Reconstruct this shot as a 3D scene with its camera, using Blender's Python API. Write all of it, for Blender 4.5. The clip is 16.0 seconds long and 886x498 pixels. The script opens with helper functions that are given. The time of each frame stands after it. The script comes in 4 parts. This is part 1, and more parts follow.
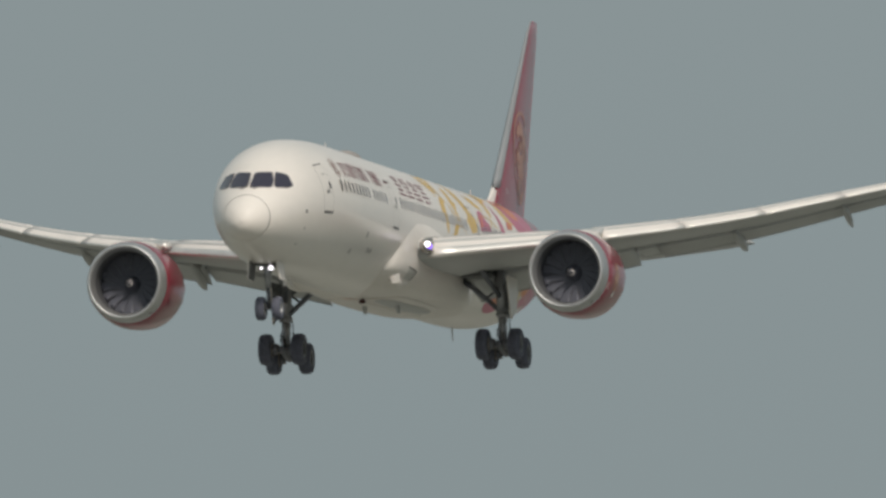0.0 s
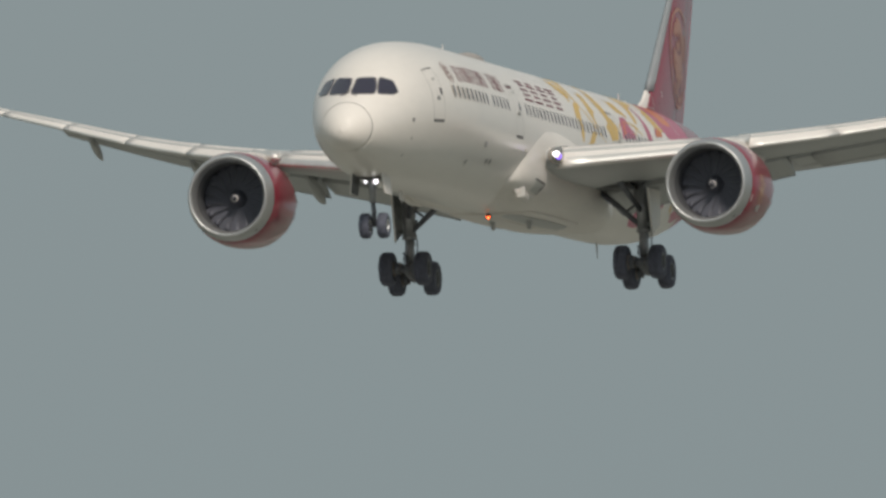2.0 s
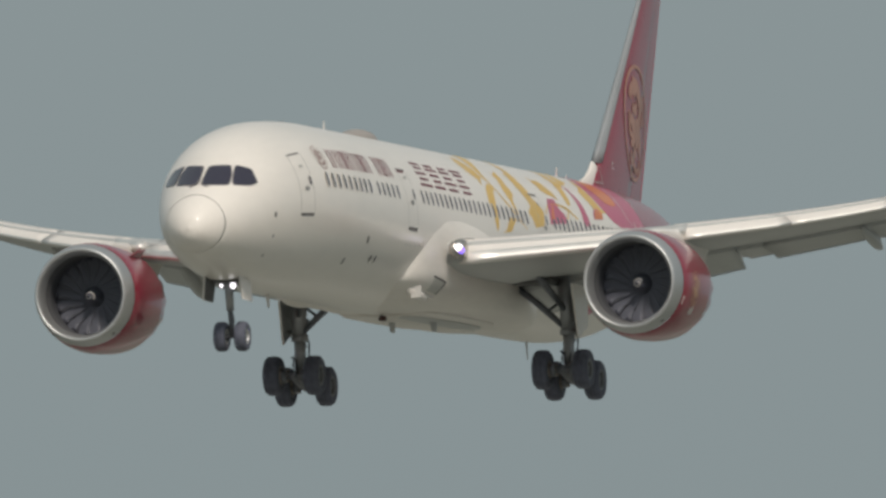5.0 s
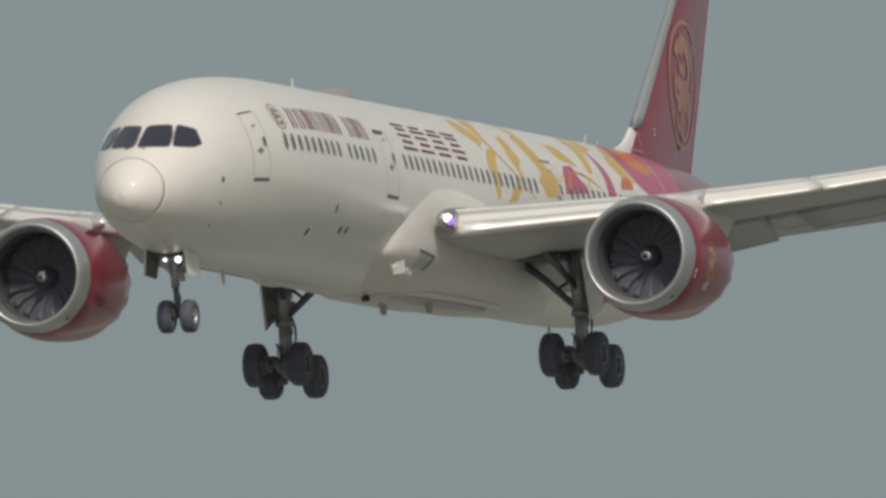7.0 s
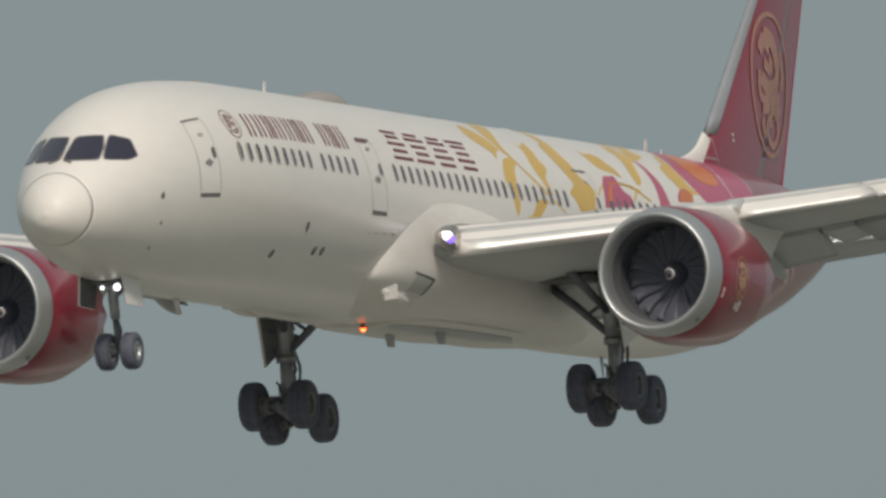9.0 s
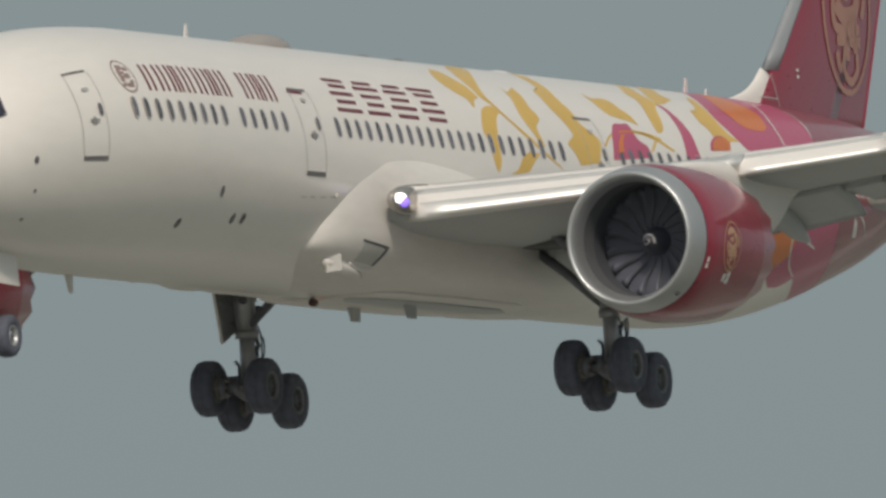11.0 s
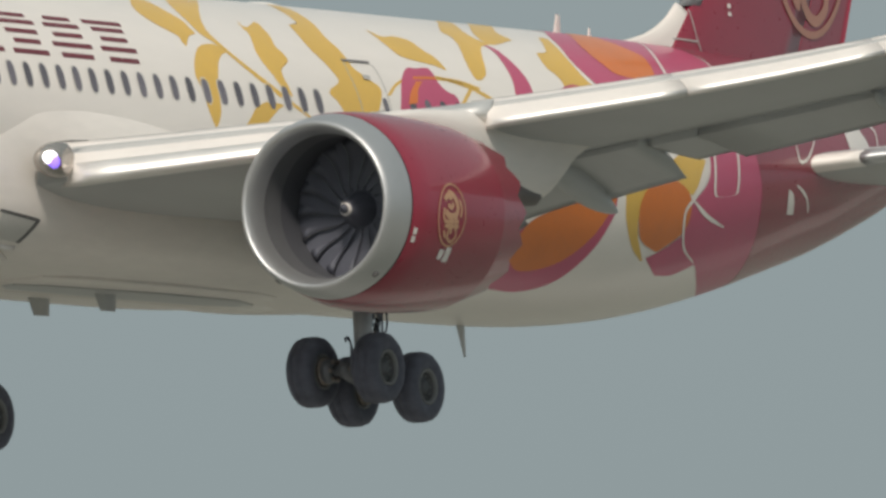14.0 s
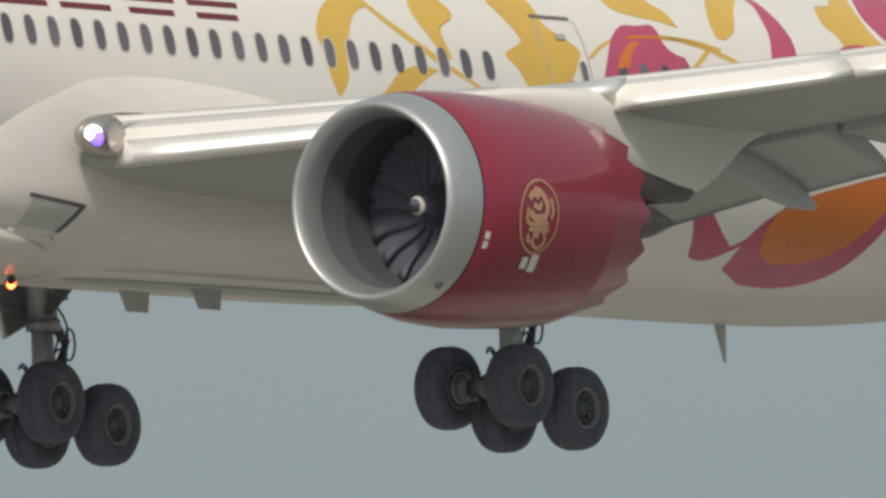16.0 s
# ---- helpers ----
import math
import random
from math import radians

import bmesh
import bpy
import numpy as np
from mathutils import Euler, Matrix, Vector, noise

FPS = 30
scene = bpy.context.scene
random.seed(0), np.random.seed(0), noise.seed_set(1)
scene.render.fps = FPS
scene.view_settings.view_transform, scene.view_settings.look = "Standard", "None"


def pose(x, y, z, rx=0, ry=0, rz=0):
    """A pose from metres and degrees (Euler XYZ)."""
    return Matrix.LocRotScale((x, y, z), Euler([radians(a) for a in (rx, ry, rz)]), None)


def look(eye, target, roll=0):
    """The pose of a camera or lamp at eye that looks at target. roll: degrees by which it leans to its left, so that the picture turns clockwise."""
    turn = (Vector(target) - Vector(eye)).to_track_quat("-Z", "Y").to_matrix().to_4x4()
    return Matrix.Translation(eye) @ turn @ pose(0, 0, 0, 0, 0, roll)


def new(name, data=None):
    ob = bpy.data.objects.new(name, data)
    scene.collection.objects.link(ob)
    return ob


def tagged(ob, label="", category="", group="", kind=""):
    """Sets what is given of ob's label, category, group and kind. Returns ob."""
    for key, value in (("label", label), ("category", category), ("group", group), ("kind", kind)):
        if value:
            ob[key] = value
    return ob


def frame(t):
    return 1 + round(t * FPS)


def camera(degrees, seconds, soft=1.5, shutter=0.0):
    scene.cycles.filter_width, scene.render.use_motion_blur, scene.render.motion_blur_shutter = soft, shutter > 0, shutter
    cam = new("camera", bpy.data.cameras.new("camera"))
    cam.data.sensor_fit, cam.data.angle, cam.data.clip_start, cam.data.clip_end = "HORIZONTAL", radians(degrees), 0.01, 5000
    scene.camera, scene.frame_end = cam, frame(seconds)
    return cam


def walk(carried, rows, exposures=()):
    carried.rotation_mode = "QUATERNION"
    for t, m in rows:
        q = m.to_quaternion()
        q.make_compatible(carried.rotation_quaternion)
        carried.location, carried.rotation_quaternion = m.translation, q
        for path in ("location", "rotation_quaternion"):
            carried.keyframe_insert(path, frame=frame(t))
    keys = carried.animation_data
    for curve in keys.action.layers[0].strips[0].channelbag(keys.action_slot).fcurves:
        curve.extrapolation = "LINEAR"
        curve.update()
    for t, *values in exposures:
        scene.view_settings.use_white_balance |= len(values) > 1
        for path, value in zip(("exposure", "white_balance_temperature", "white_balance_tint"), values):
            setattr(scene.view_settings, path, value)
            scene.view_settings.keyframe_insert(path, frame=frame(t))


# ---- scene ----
# ------------------------------------------------------------------ camera and flight
# seconds, x, y, z, roll, pitch, yaw of the airliner's datum (nose at x = 0.15 in its own space, x runs aft)
FLIGHT = [
    (0, 1620.47, 347.62, 85.37, -0.860, 1.126, -0.120),
    (0.5, 1584.46, 348.78, 83.66, -1.270, 1.013, -0.178),
    (1, 1548.46, 349.91, 82.07, -1.274, 1.183, -0.176),
    (1.5, 1512.46, 351.01, 80.39, -0.786, 1.144, -0.109),
    (1.7, 1500.27, 351.99, 79.72, -0.839, 1.195, -0.148),
    (2, 1480.18, 353.04, 78.51, -1.020, 0.975, -0.280),
    (2.5, 1446.71, 354.80, 76.81, -0.680, 0.690, -0.145),
    (3, 1411.09, 356.05, 75.08, -0.244, 0.314, -0.050),
    (3.5, 1373.15, 356.67, 73.48, -0.251, 0.473, 0.072),
    (4, 1333.79, 356.89, 71.88, -0.763, 0.887, 0.120),
    (4.2, 1318.86, 357.20, 71.23, -0.598, 0.751, 0.142),
    (6.5, 1153.31, 362.41, 63.36, -0.614, 0.012, 0.125),
    (7, 1116.69, 363.32, 61.86, -1.149, 0.452, 0.105),
    (7.5, 1079.54, 364.08, 60.32, -2.027, 0.756, -0.020),
    (8, 1042.52, 364.83, 58.74, -1.840, 0.964, -0.052),
    (8.5, 1006.46, 365.87, 56.97, -1.788, 0.693, -0.124),
    (9, 973.03, 367.92, 55.16, -2.131, 0.298, -0.180),
    (9.5, 939.70, 370.02, 53.35, -2.235, -0.021, -0.203),
    (9.7, 925.92, 370.71, 52.67, -1.813, 0.150, -0.204),
    (11.8, 775.59, 375.82, 45.49, -2.126, -0.339, -0.233),
    (12, 761.39, 376.36, 45.04, -1.521, -0.126, -0.228),
    (12.5, 725.21, 377.41, 43.49, -0.710, 0.181, -0.172),
    (13, 689.11, 378.47, 41.91, -1.158, 0.335, -0.095),
    (13.5, 653.92, 380.05, 40.32, -1.757, 0.215, -0.065),
    (14, 615.42, 379.62, 38.54, -2.182, 0.222, 0.030),
    (14.5, 578.10, 379.77, 36.86, -1.766, 0.450, 0.012),
    (15, 543.18, 381.43, 35.24, -1.373, 0.188, 0.046),
    (15.5, 509.40, 384.07, 33.67, -0.517, 0.478, 0.067),
    (16, 474.21, 385.79, 32.08, -0.219, 0.506, 0.023),
]
PAN = [
    (0, 92.80602, -78.18927),
    (0.5, 92.63250, -77.62212),
    (1, 92.70563, -77.20759),
    (1.5, 92.70774, -77.16594),
    (1.7, 92.68198, -77.11190),
    (2, 92.66923, -76.73586),
    (2.5, 92.73630, -76.19054),
    (3, 92.73327, -76.09238),
    (3.5, 92.73718, -75.80035),
    (4, 92.71708, -75.33443),
    (4.2, 92.75571, -75.16607),
    (6.5, 92.77485, -73.01333),
    (7, 92.79335, -72.45166),
    (7.5, 92.81450, -71.87603),
    (8, 92.80446, -71.19773),
    (8.5, 92.80584, -70.55420),
    (9, 92.82448, -69.87802),
    (9.5, 92.80270, -69.13723),
    (9.7, 92.78254, -68.84076),
    (11.8, 92.75747, -65.06499),
    (12, 92.77086, -64.65324),
    (12.5, 92.73882, -63.60522),
    (13, 92.69583, -62.46140),
    (13.5, 92.66581, -61.34016),
    (14, 92.65359, -60.02439),
    (14.5, 92.62168, -58.39218),
    (15, 92.60367, -56.77399),
    (15.5, 92.55566, -54.84613),
    (16, 92.51247, -52.88617),
]
EXPOSURES = [(0.0, 0.10), (4.0, 0.12), (7.5, 0.04), (9.0, 0.06), (12.2, 0.06), (13.2, 0.20), (14.5, 0.32), (16.0, 0.36)]
cam = camera(1.302, 16.0, soft=3.0)
walk(cam, [(t, pose(0, 0, 1.7, rx, 0, rz)) for t, rx, rz in PAN], EXPOSURES)

# ------------------------------------------------------------------ sky and sun
SUN_DIR = Vector((-0.67, -0.35, 0.69)).normalized()
world = bpy.data.worlds.new("hazy_sky")
scene.world = world
world.use_nodes = True
wn, wl = world.node_tree.nodes, world.node_tree.links
wn.clear()
sky = wn.new("ShaderNodeTexSky")
sky.sky_type, sky.sun_disc = "NISHITA", False
sky.sun_elevation = math.asin(SUN_DIR.z)
sky.sun_rotation = math.atan2(SUN_DIR.x, SUN_DIR.y)
sky.air_density, sky.dust_density, sky.ozone_density = 1.0, 6.0, 1.0
soft = wn.new("ShaderNodeHueSaturation")
soft.inputs["Saturation"].default_value = 0.12
veil = wn.new("ShaderNodeMix")
veil.data_type, veil.blend_type = "RGBA", "MIX"
veil.inputs["Factor"].default_value = 0.8
veil.inputs["B"].default_value = (2.62, 3.15, 3.26, 1)
back = wn.new("ShaderNodeBackground")
back.inputs["Strength"].default_value = 0.1
wout = wn.new("ShaderNodeOutputWorld")
wl.new(sky.outputs[0], soft.inputs["Color"])
wl.new(soft.outputs[0], veil.inputs["A"])
wl.new(veil.outputs["Result"], back.inputs["Color"])
wl.new(back.outputs[0], wout.inputs["Surface"])
sun = new("sun", bpy.data.lights.new("sun", "SUN"))
sun.data.energy, sun.data.angle, sun.data.color = 2.05, radians(6), (1.0, 0.90, 0.78)
sun.matrix_world = look(SUN_DIR * 300, (0, 0, 0))


# ------------------------------------------------------------------ materials
def material(name, color, rough=0.4, metal=0.0, vary=0.06, scale=0.6, bump=0.0, bump_scale=40.0, coat=0.0, streak=False, sheen=0.06):
    m = bpy.data.materials.new(name)
    m.use_nodes = True
    n, l = m.node_tree.nodes, m.node_tree.links
    b = n["Principled BSDF"]
    co = n.new("ShaderNodeTexCoord")
    mp = n.new("ShaderNodeMapping")
    mp.inputs["Scale"].default_value = (0.25, 1, 1) if streak else (1, 1, 1)
    l.new(co.outputs["Object"], mp.inputs["Vector"])
    big, fine = n.new("ShaderNodeTexNoise"), n.new("ShaderNodeTexNoise")
    big.inputs["Scale"].default_value, big.inputs["Detail"].default_value = scale, 4
    fine.inputs["Scale"].default_value, fine.inputs["Detail"].default_value = scale * 14, 6
    for x in (big, fine):
        l.new(mp.outputs[0], x.inputs["Vector"])
    mix = n.new("ShaderNodeMath")
    mix.operation = "MULTIPLY_ADD"
    mix.inputs[1].default_value = 0.4
    l.new(fine.outputs["Fac"], mix.inputs[0])
    l.new(big.outputs["Fac"], mix.inputs[2])
    ramp = n.new("ShaderNodeValToRGB")
    c = ramp.color_ramp
    c.elements[0].position, c.elements[1].position = 0.45, 0.95
    c.elements[0].color = (*[max(0, v * (1 - vary)) for v in color], 1)
    c.elements[1].color = (*[min(1, v * (1 + vary)) for v in color], 1)
    l.new(mix.outputs[0], ramp.inputs["Fac"])
    l.new(ramp.outputs["Color"], b.inputs["Base Color"])
    rr = n.new("ShaderNodeMapRange")
    rr.inputs["To Min"].default_value, rr.inputs["To Max"].default_value = max(0.02, rough - 0.07), min(1, rough + 0.07)
    l.new(fine.outputs["Fac"], rr.inputs["Value"])
    l.new(rr.outputs[0], b.inputs["Roughness"])
    b.inputs["Metallic"].default_value = metal
    b.inputs["Coat Weight"].default_value = coat
    b.inputs["Coat Roughness"].default_value = sheen
    if bump:
        bn, nz = n.new("ShaderNodeBump"), n.new("ShaderNodeTexNoise")
        nz.inputs["Scale"].default_value = bump_scale
        l.new(co.outputs["Object"], nz.inputs["Vector"])
        bn.inputs["Strength"].default_value, bn.inputs["Distance"].default_value = bump, 0.02
        l.new(nz.outputs["Fac"], bn.inputs["Height"])
        l.new(bn.outputs[0], b.inputs["Normal"])
    return m


def lamp_material(name, color, strength):
    m = bpy.data.materials.new(name)
    m.use_nodes = True
    n = m.node_tree.nodes
    b = n["Principled BSDF"]
    b.inputs["Base Color"].default_value = (*color, 1)
    b.inputs["Emission Color"].default_value = (*color, 1)
    b.inputs["Emission Strength"].default_value = strength
    return m


WHITE = material("white_paint", (0.80, 0.750, 0.700), 0.38, vary=0.06, scale=0.25, coat=0.6, streak=True, sheen=0.2)
RADOME = material("radome_paint", (0.80, 0.750, 0.700), 0.5, vary=0.05, scale=0.5, coat=0.12)
FAIRING = material("fairing_paint", (0.75, 0.708, 0.665), 0.45, vary=0.10, scale=0.4, coat=0.1, streak=True)
WING_GREY = material("wing_grey_paint", (0.45, 0.455, 0.45), 0.42, vary=0.08, scale=0.5, streak=True)
WING_WHITE = material("wing_light_paint", (0.74, 0.705, 0.67), 0.42, vary=0.05, scale=0.5)
RED = material("crimson_paint", (0.255, 0.017, 0.042), 0.3, vary=0.08, scale=0.6, coat=0.6)
PINK = material("magenta_pink_paint", (0.50, 0.07, 0.155), 0.35, vary=0.06, coat=0.3)
ORANGE = material("orange_paint", (0.66, 0.17, 0.02), 0.35, vary=0.10, coat=0.3)
GOLD = material("golden_yellow_paint", (0.71, 0.445, 0.08), 0.35, vary=0.07, coat=0.3)
TAN = material("tan_gold_paint", (0.50, 0.29, 0.17), 0.4, vary=0.08, coat=0.2)
FIN_TAN = material("faded_tan_paint", (0.42, 0.21, 0.155), 0.45, vary=0.12, coat=0.2)
MAROON = material("maroon_paint", (0.16, 0.022, 0.035), 0.35, vary=0.08)
SILVER = material("brushed_aluminium", (0.54, 0.545, 0.55), 0.45, metal=0.8, vary=0.05, scale=1.2)
POLISHED = material("polished_leading_edge", (0.80, 0.78, 0.75), 0.5, metal=0.8, vary=0.05, scale=1.5)
HOUSING = material("polished_light_housing", (0.46, 0.43, 0.40), 0.2, metal=0.8, vary=0.08, scale=2)
STEEL = material("gear_steel", (0.36, 0.365, 0.375), 0.4, metal=0.4, vary=0.15, scale=3)
DARK_STEEL = material("dark_gear_metal", (0.16, 0.166, 0.185), 0.5, metal=0.4, vary=0.2, scale=4)
# base colour lifted and blued: the haze over the tyres is in it
RUBBER = material("tyre_rubber", (0.098, 0.104, 0.138), 0.8, vary=0.25, scale=5, bump=0.2, bump_scale=60)
RIM = material("wheel_alloy", (0.10, 0.105, 0.115), 0.5, metal=0.3, vary=0.15, scale=5)
RIM_EDGE = material("pale_rim_edge", (0.20, 0.205, 0.21), 0.55, metal=0.1, vary=0.12, scale=6)
BRAKE = material("worn_brake_metal", (0.27, 0.235, 0.21), 0.5, metal=0.2, vary=0.3, scale=9)
GLASS = material("dark_cockpit_glass", (0.030, 0.026, 0.046), 0.08, vary=0.1, coat=0.6)
CABIN_GLASS = material("dark_cabin_window", (0.125, 0.115, 0.135), 0.2, vary=0.2)


def vary_by_object(m, lo, hi):
    """Makes each object that wears the material a little lighter or darker."""
    n, l = m.node_tree.nodes, m.node_tree.links
    b = n["Principled BSDF"]
    source = b.inputs["Base Color"].links[0].from_socket
    info, span, mul = n.new("ShaderNodeObjectInfo"), n.new("ShaderNodeMapRange"), n.new("ShaderNodeVectorMath")
    span.inputs["To Min"].default_value, span.inputs["To Max"].default_value = lo, hi
    mul.operation = "SCALE"
    l.new(info.outputs["Random"], span.inputs["Value"])
    l.new(source, mul.inputs[0])
    l.new(span.outputs[0], mul.inputs["Scale"])
    l.new(mul.outputs[0], b.inputs["Base Color"])


vary_by_object(CABIN_GLASS, 0.65, 1.35)
DUCT = material("inlet_duct_shade_grey", (0.085, 0.088, 0.100), 0.6, metal=0.1, vary=0.06, scale=2)
# blade and spinner greys lifted and blued to carry the haze
BLADE = material("fan_blade_grey", (0.098, 0.103, 0.130), 0.55, metal=0.0, vary=0.1, scale=3)
BLADE_EDGE = material("pale_blade_edge", (0.21, 0.215, 0.225), 0.5, metal=0.2, vary=0.1, scale=3)
SPINNER = material("spinner_black", (0.088, 0.093, 0.118), 0.65, vary=0.1)
BAY_AND_SHADE = material("bay_and_shade_grey", (0.12, 0.12, 0.12), 0.6, vary=0.3, scale=3)
SEAM = material("panel_seam_grey", (0.16, 0.15, 0.15), 0.6, vary=0.1)
HANDLE = material("door_handle_grey", (0.27, 0.265, 0.26), 0.5, vary=0.1)
DOOR_SHADE = material("door_shade_grey", (0.25, 0.255, 0.26), 0.55, vary=0.2, scale=3)
SEAM_LIGHT = material("pale_seam_grey", (0.42, 0.41, 0.39), 0.55, vary=0.1)
DOME = material("tan_dome_grey", (0.33, 0.30, 0.28), 0.5, vary=0.1)
FIN_GREY = material("fin_edge_grey", (0.28, 0.295, 0.31), 0.5, metal=0.05, vary=0.08)
EMBLEM_GREY = material("faded_emblem_brown", (0.30, 0.20, 0.18), 0.4, vary=0.1)
NOSE_SEAM = material("nose_seam_grey", (0.63, 0.60, 0.56), 0.45, vary=0.05)
THROAT = material("inlet_throat_shade_grey", (0.15, 0.152, 0.16), 0.5, metal=0.3, vary=0.06, scale=2)
INLET = material("inlet_grey", (0.52, 0.51, 0.48), 0.5, vary=0.1)
SOOT = material("hot_nozzle_metal", (0.14, 0.125, 0.12), 0.45, metal=0.6, vary=0.2, scale=2)
LAMP_WHITE = lamp_material("landing_light_glow", (1.0, 0.95, 1.0), 2.0)
# glow for the lens's violet fringe, not a lamp of its own
FRINGE_VIOLET = lamp_material("violet_fringe_glow", (0.30, 0.18, 1.0), 0.8)
LAMP_RED = lamp_material("beacon_glow", (1.0, 0.13, 0.03), 9.0)
RED_LENS = material("red_lens", (0.085, 0.035, 0.033), 0.15, vary=0.1)
CONCRETE = material("pale_concrete", (0.40, 0.385, 0.355), 0.85, vary=0.15, scale=0.05)
GRASS = material("dry_airfield_grass", (0.19, 0.195, 0.17), 0.9, vary=0.5, scale=0.012)


# ------------------------------------------------------------------ mesh helpers
def part(name, bm, mat, parent, label="", smooth=True, pivot=None):
    """One mesh object under parent."""
    bmesh.ops.recalc_face_normals(bm, faces=bm.faces)
    me = bpy.data.meshes.new(name)
    bm.to_mesh(me)
    bm.free()
    for p in me.polygons:
        p.use_smooth = smooth
    me.materials.append(mat)
    ob = new(name, me)
    ob.parent = parent
    if pivot is not None:
        ob.matrix_basis = pivot
    if label:
        tagged(ob, label)
    return ob


def sharp(ob, degrees=40):
    ob.data.set_sharp_from_angle(angle=radians(degrees))
    return ob


def loft(rings, closed=True, caps=True, bm=None):
    bm = bm or bmesh.new()
    rows = [[bm.verts.new(p) for p in r] for r in rings]
    n = len(rows[0])
    for a, b in zip(rows, rows[1:]):
        for i in range(n if closed else n - 1):
            j = (i + 1) % n
            bm.faces.new((a[i], a[j], b[j], b[i]))
    if caps and closed:
        bm.faces.new(rows[0])
        bm.faces.new(rows[-1][::-1])
    return bm


def spline(points, n):
    """n points along a Catmull-Rom curve through the rows of points."""
    p = np.array(points, float)
    p = np.vstack([2 * p[0] - p[1], p, 2 * p[-1] - p[-2]])
    out = []
    for u in np.linspace(0, len(p) - 3 - 1e-6, n):
        i = int(u)
        f = u - i
        a, b, c, d = p[i:i + 4]
        out.append(0.5 * (2 * b + (c - a) * f + (2 * a - 5 * b + 4 * c - d) * f * f + (3 * b - a - 3 * c + d) * f ** 3))
    return np.array(out)


def tube(path, radii, sides=12, bm=None):
    """A round bar along the points of path."""
    path = [Vector(p) for p in path]
    if not hasattr(radii, "__len__"):
        radii = [radii] * len(path)
    rings = []
    for i, p in enumerate(path):
        way = (path[min(i + 1, len(path) - 1)] - path[max(i - 1, 0)]).normalized()
        u = way.orthogonal().normalized() if i == 0 else (u - way * u.dot(way)).normalized()
        v = way.cross(u)
        rings.append([p + radii[i] * (math.cos(a) * u + math.sin(a) * v) for a in np.linspace(0, 2 * math.pi, sides, endpoint=False)])
    return loft(rings, bm=bm)


def turned(profile, centre, axis="x", sides=48, caps=False, bm=None):
    """Revolve (along, radius) round an axis through centre."""
    c = Vector(centre)
    rings = []
    for s, r in profile:
        ring = []
        for a in np.linspace(0, 2 * math.pi, sides, endpoint=False):
            q = (s, r * math.cos(a), r * math.sin(a)) if axis == "x" else (r * math.cos(a), s, r * math.sin(a)) if axis == "y" else (r * math.cos(a), r * math.sin(a), s)
            ring.append(c + Vector(q))
        rings.append(ring)
    return loft(rings, caps=caps, bm=bm)


def block(lo, hi, bevel=0.02, bm=None):
    b = bmesh.new()
    bmesh.ops.create_cube(b, size=1, matrix=Matrix.LocRotScale([(p + q) / 2 for p, q in zip(lo, hi)], None, [abs(q - p) for p, q in zip(lo, hi)]))
    if bevel:
        bmesh.ops.bevel(b, geom=b.edges[:], offset=bevel, segments=1, affect="EDGES")
    return b


def slab(corners, thick, way):
    """A plate with the given outline, thick along way."""
    way = Vector(way).normalized() * thick / 2
    return loft([[Vector(c) - way for c in corners], [Vector(c) + way for c in corners]])


# ------------------------------------------------------------------ fuselage form
X0 = 0.15
# distance from the nose, half width, top, bottom, height of the widest line
NOSE = [(0, 0.02, -1.2, -1.24, -1.22), (0.12, 0.38, -0.8, -1.54, -1.2), (0.45, 0.75, -0.4, -1.81, -1.12), (1, 1.12, 0.06, -2.06, -1), (1.8, 1.5, 0.64, -2.31, -0.83), (2.6, 1.76, 1.19, -2.5, -0.61), (3.6, 2.05, 1.78, -2.68, -0.38), (4.8, 2.3, 2.25, -2.8, -0.2), (6.2, 2.52, 2.57, -2.88, -0.08), (8, 2.72, 2.8, -2.94, -0.02)]
BARREL = [(10.5, 2.86, 2.94, -2.97, 0), (13, 2.885, 2.97, -2.97, 0), (20, 2.885, 2.97, -2.97, 0), (30, 2.885, 2.97, -2.97, 0), (40, 2.885, 2.97, -2.955, 0), (44, 2.87, 2.97, -2.92, 0)]
TAIL_CONE = [(46, 2.82, 2.97, -2.83, 0.05), (48, 2.7, 2.96, -2.66, 0.15), (50, 2.53, 2.93, -2.38, 0.3), (52, 2.32, 2.89, -2, 0.45), (54, 2.06, 2.82, -1.55, 0.65), (56.3, 1.68, 2.7, -1, 0.85), (59.2, 1.1, 2.44, -0.12, 1.15), (61.2, 0.6, 2.15, 0.66, 1.4), (62.2, 0.2, 1.85, 1.25, 1.55)]
TABLE = spline(NOSE + BARREL + TAIL_CONE, 1200)


def section(x):
    d = x - X0
    return [float(np.interp(d, TABLE[:, 0], TABLE[:, k])) for k in (1, 2, 3, 4)]


def skin(x, th, out=0.0):
    """A point of the fuselage's skin: th in degrees, 0 at port, 90 at the top."""
    w, zt, zb, zm = section(x)
    a = radians(th)
    h = (zt - zm) if math.sin(a) >= 0 else (zm - zb)
    n = Vector((0, -math.cos(a) / w, math.sin(a) / h)).normalized()
    return Vector((x, -w * math.cos(a), zm + h * math.sin(a))) + n * out


def nose_skin(y, z, out=0.0):
    """The point of the nose's skin straight behind (y, z), seen from the front."""
    lo, hi = X0, X0 + 12
    for _ in range(40):
        mid = (lo + hi) / 2
        w, zt, zb, zm = section(mid)
        h = (zt - zm) if z > zm else (zm - zb)
        if (y / w) ** 2 + ((z - zm) / h) ** 2 > 1:
            lo = mid
        else:
            hi = mid
    w, zt, zb, zm = section(hi)
    n = Vector((-0.5, y / w, (z - zm) / h)).normalized()
    return Vector((hi, y, z)) + n * out


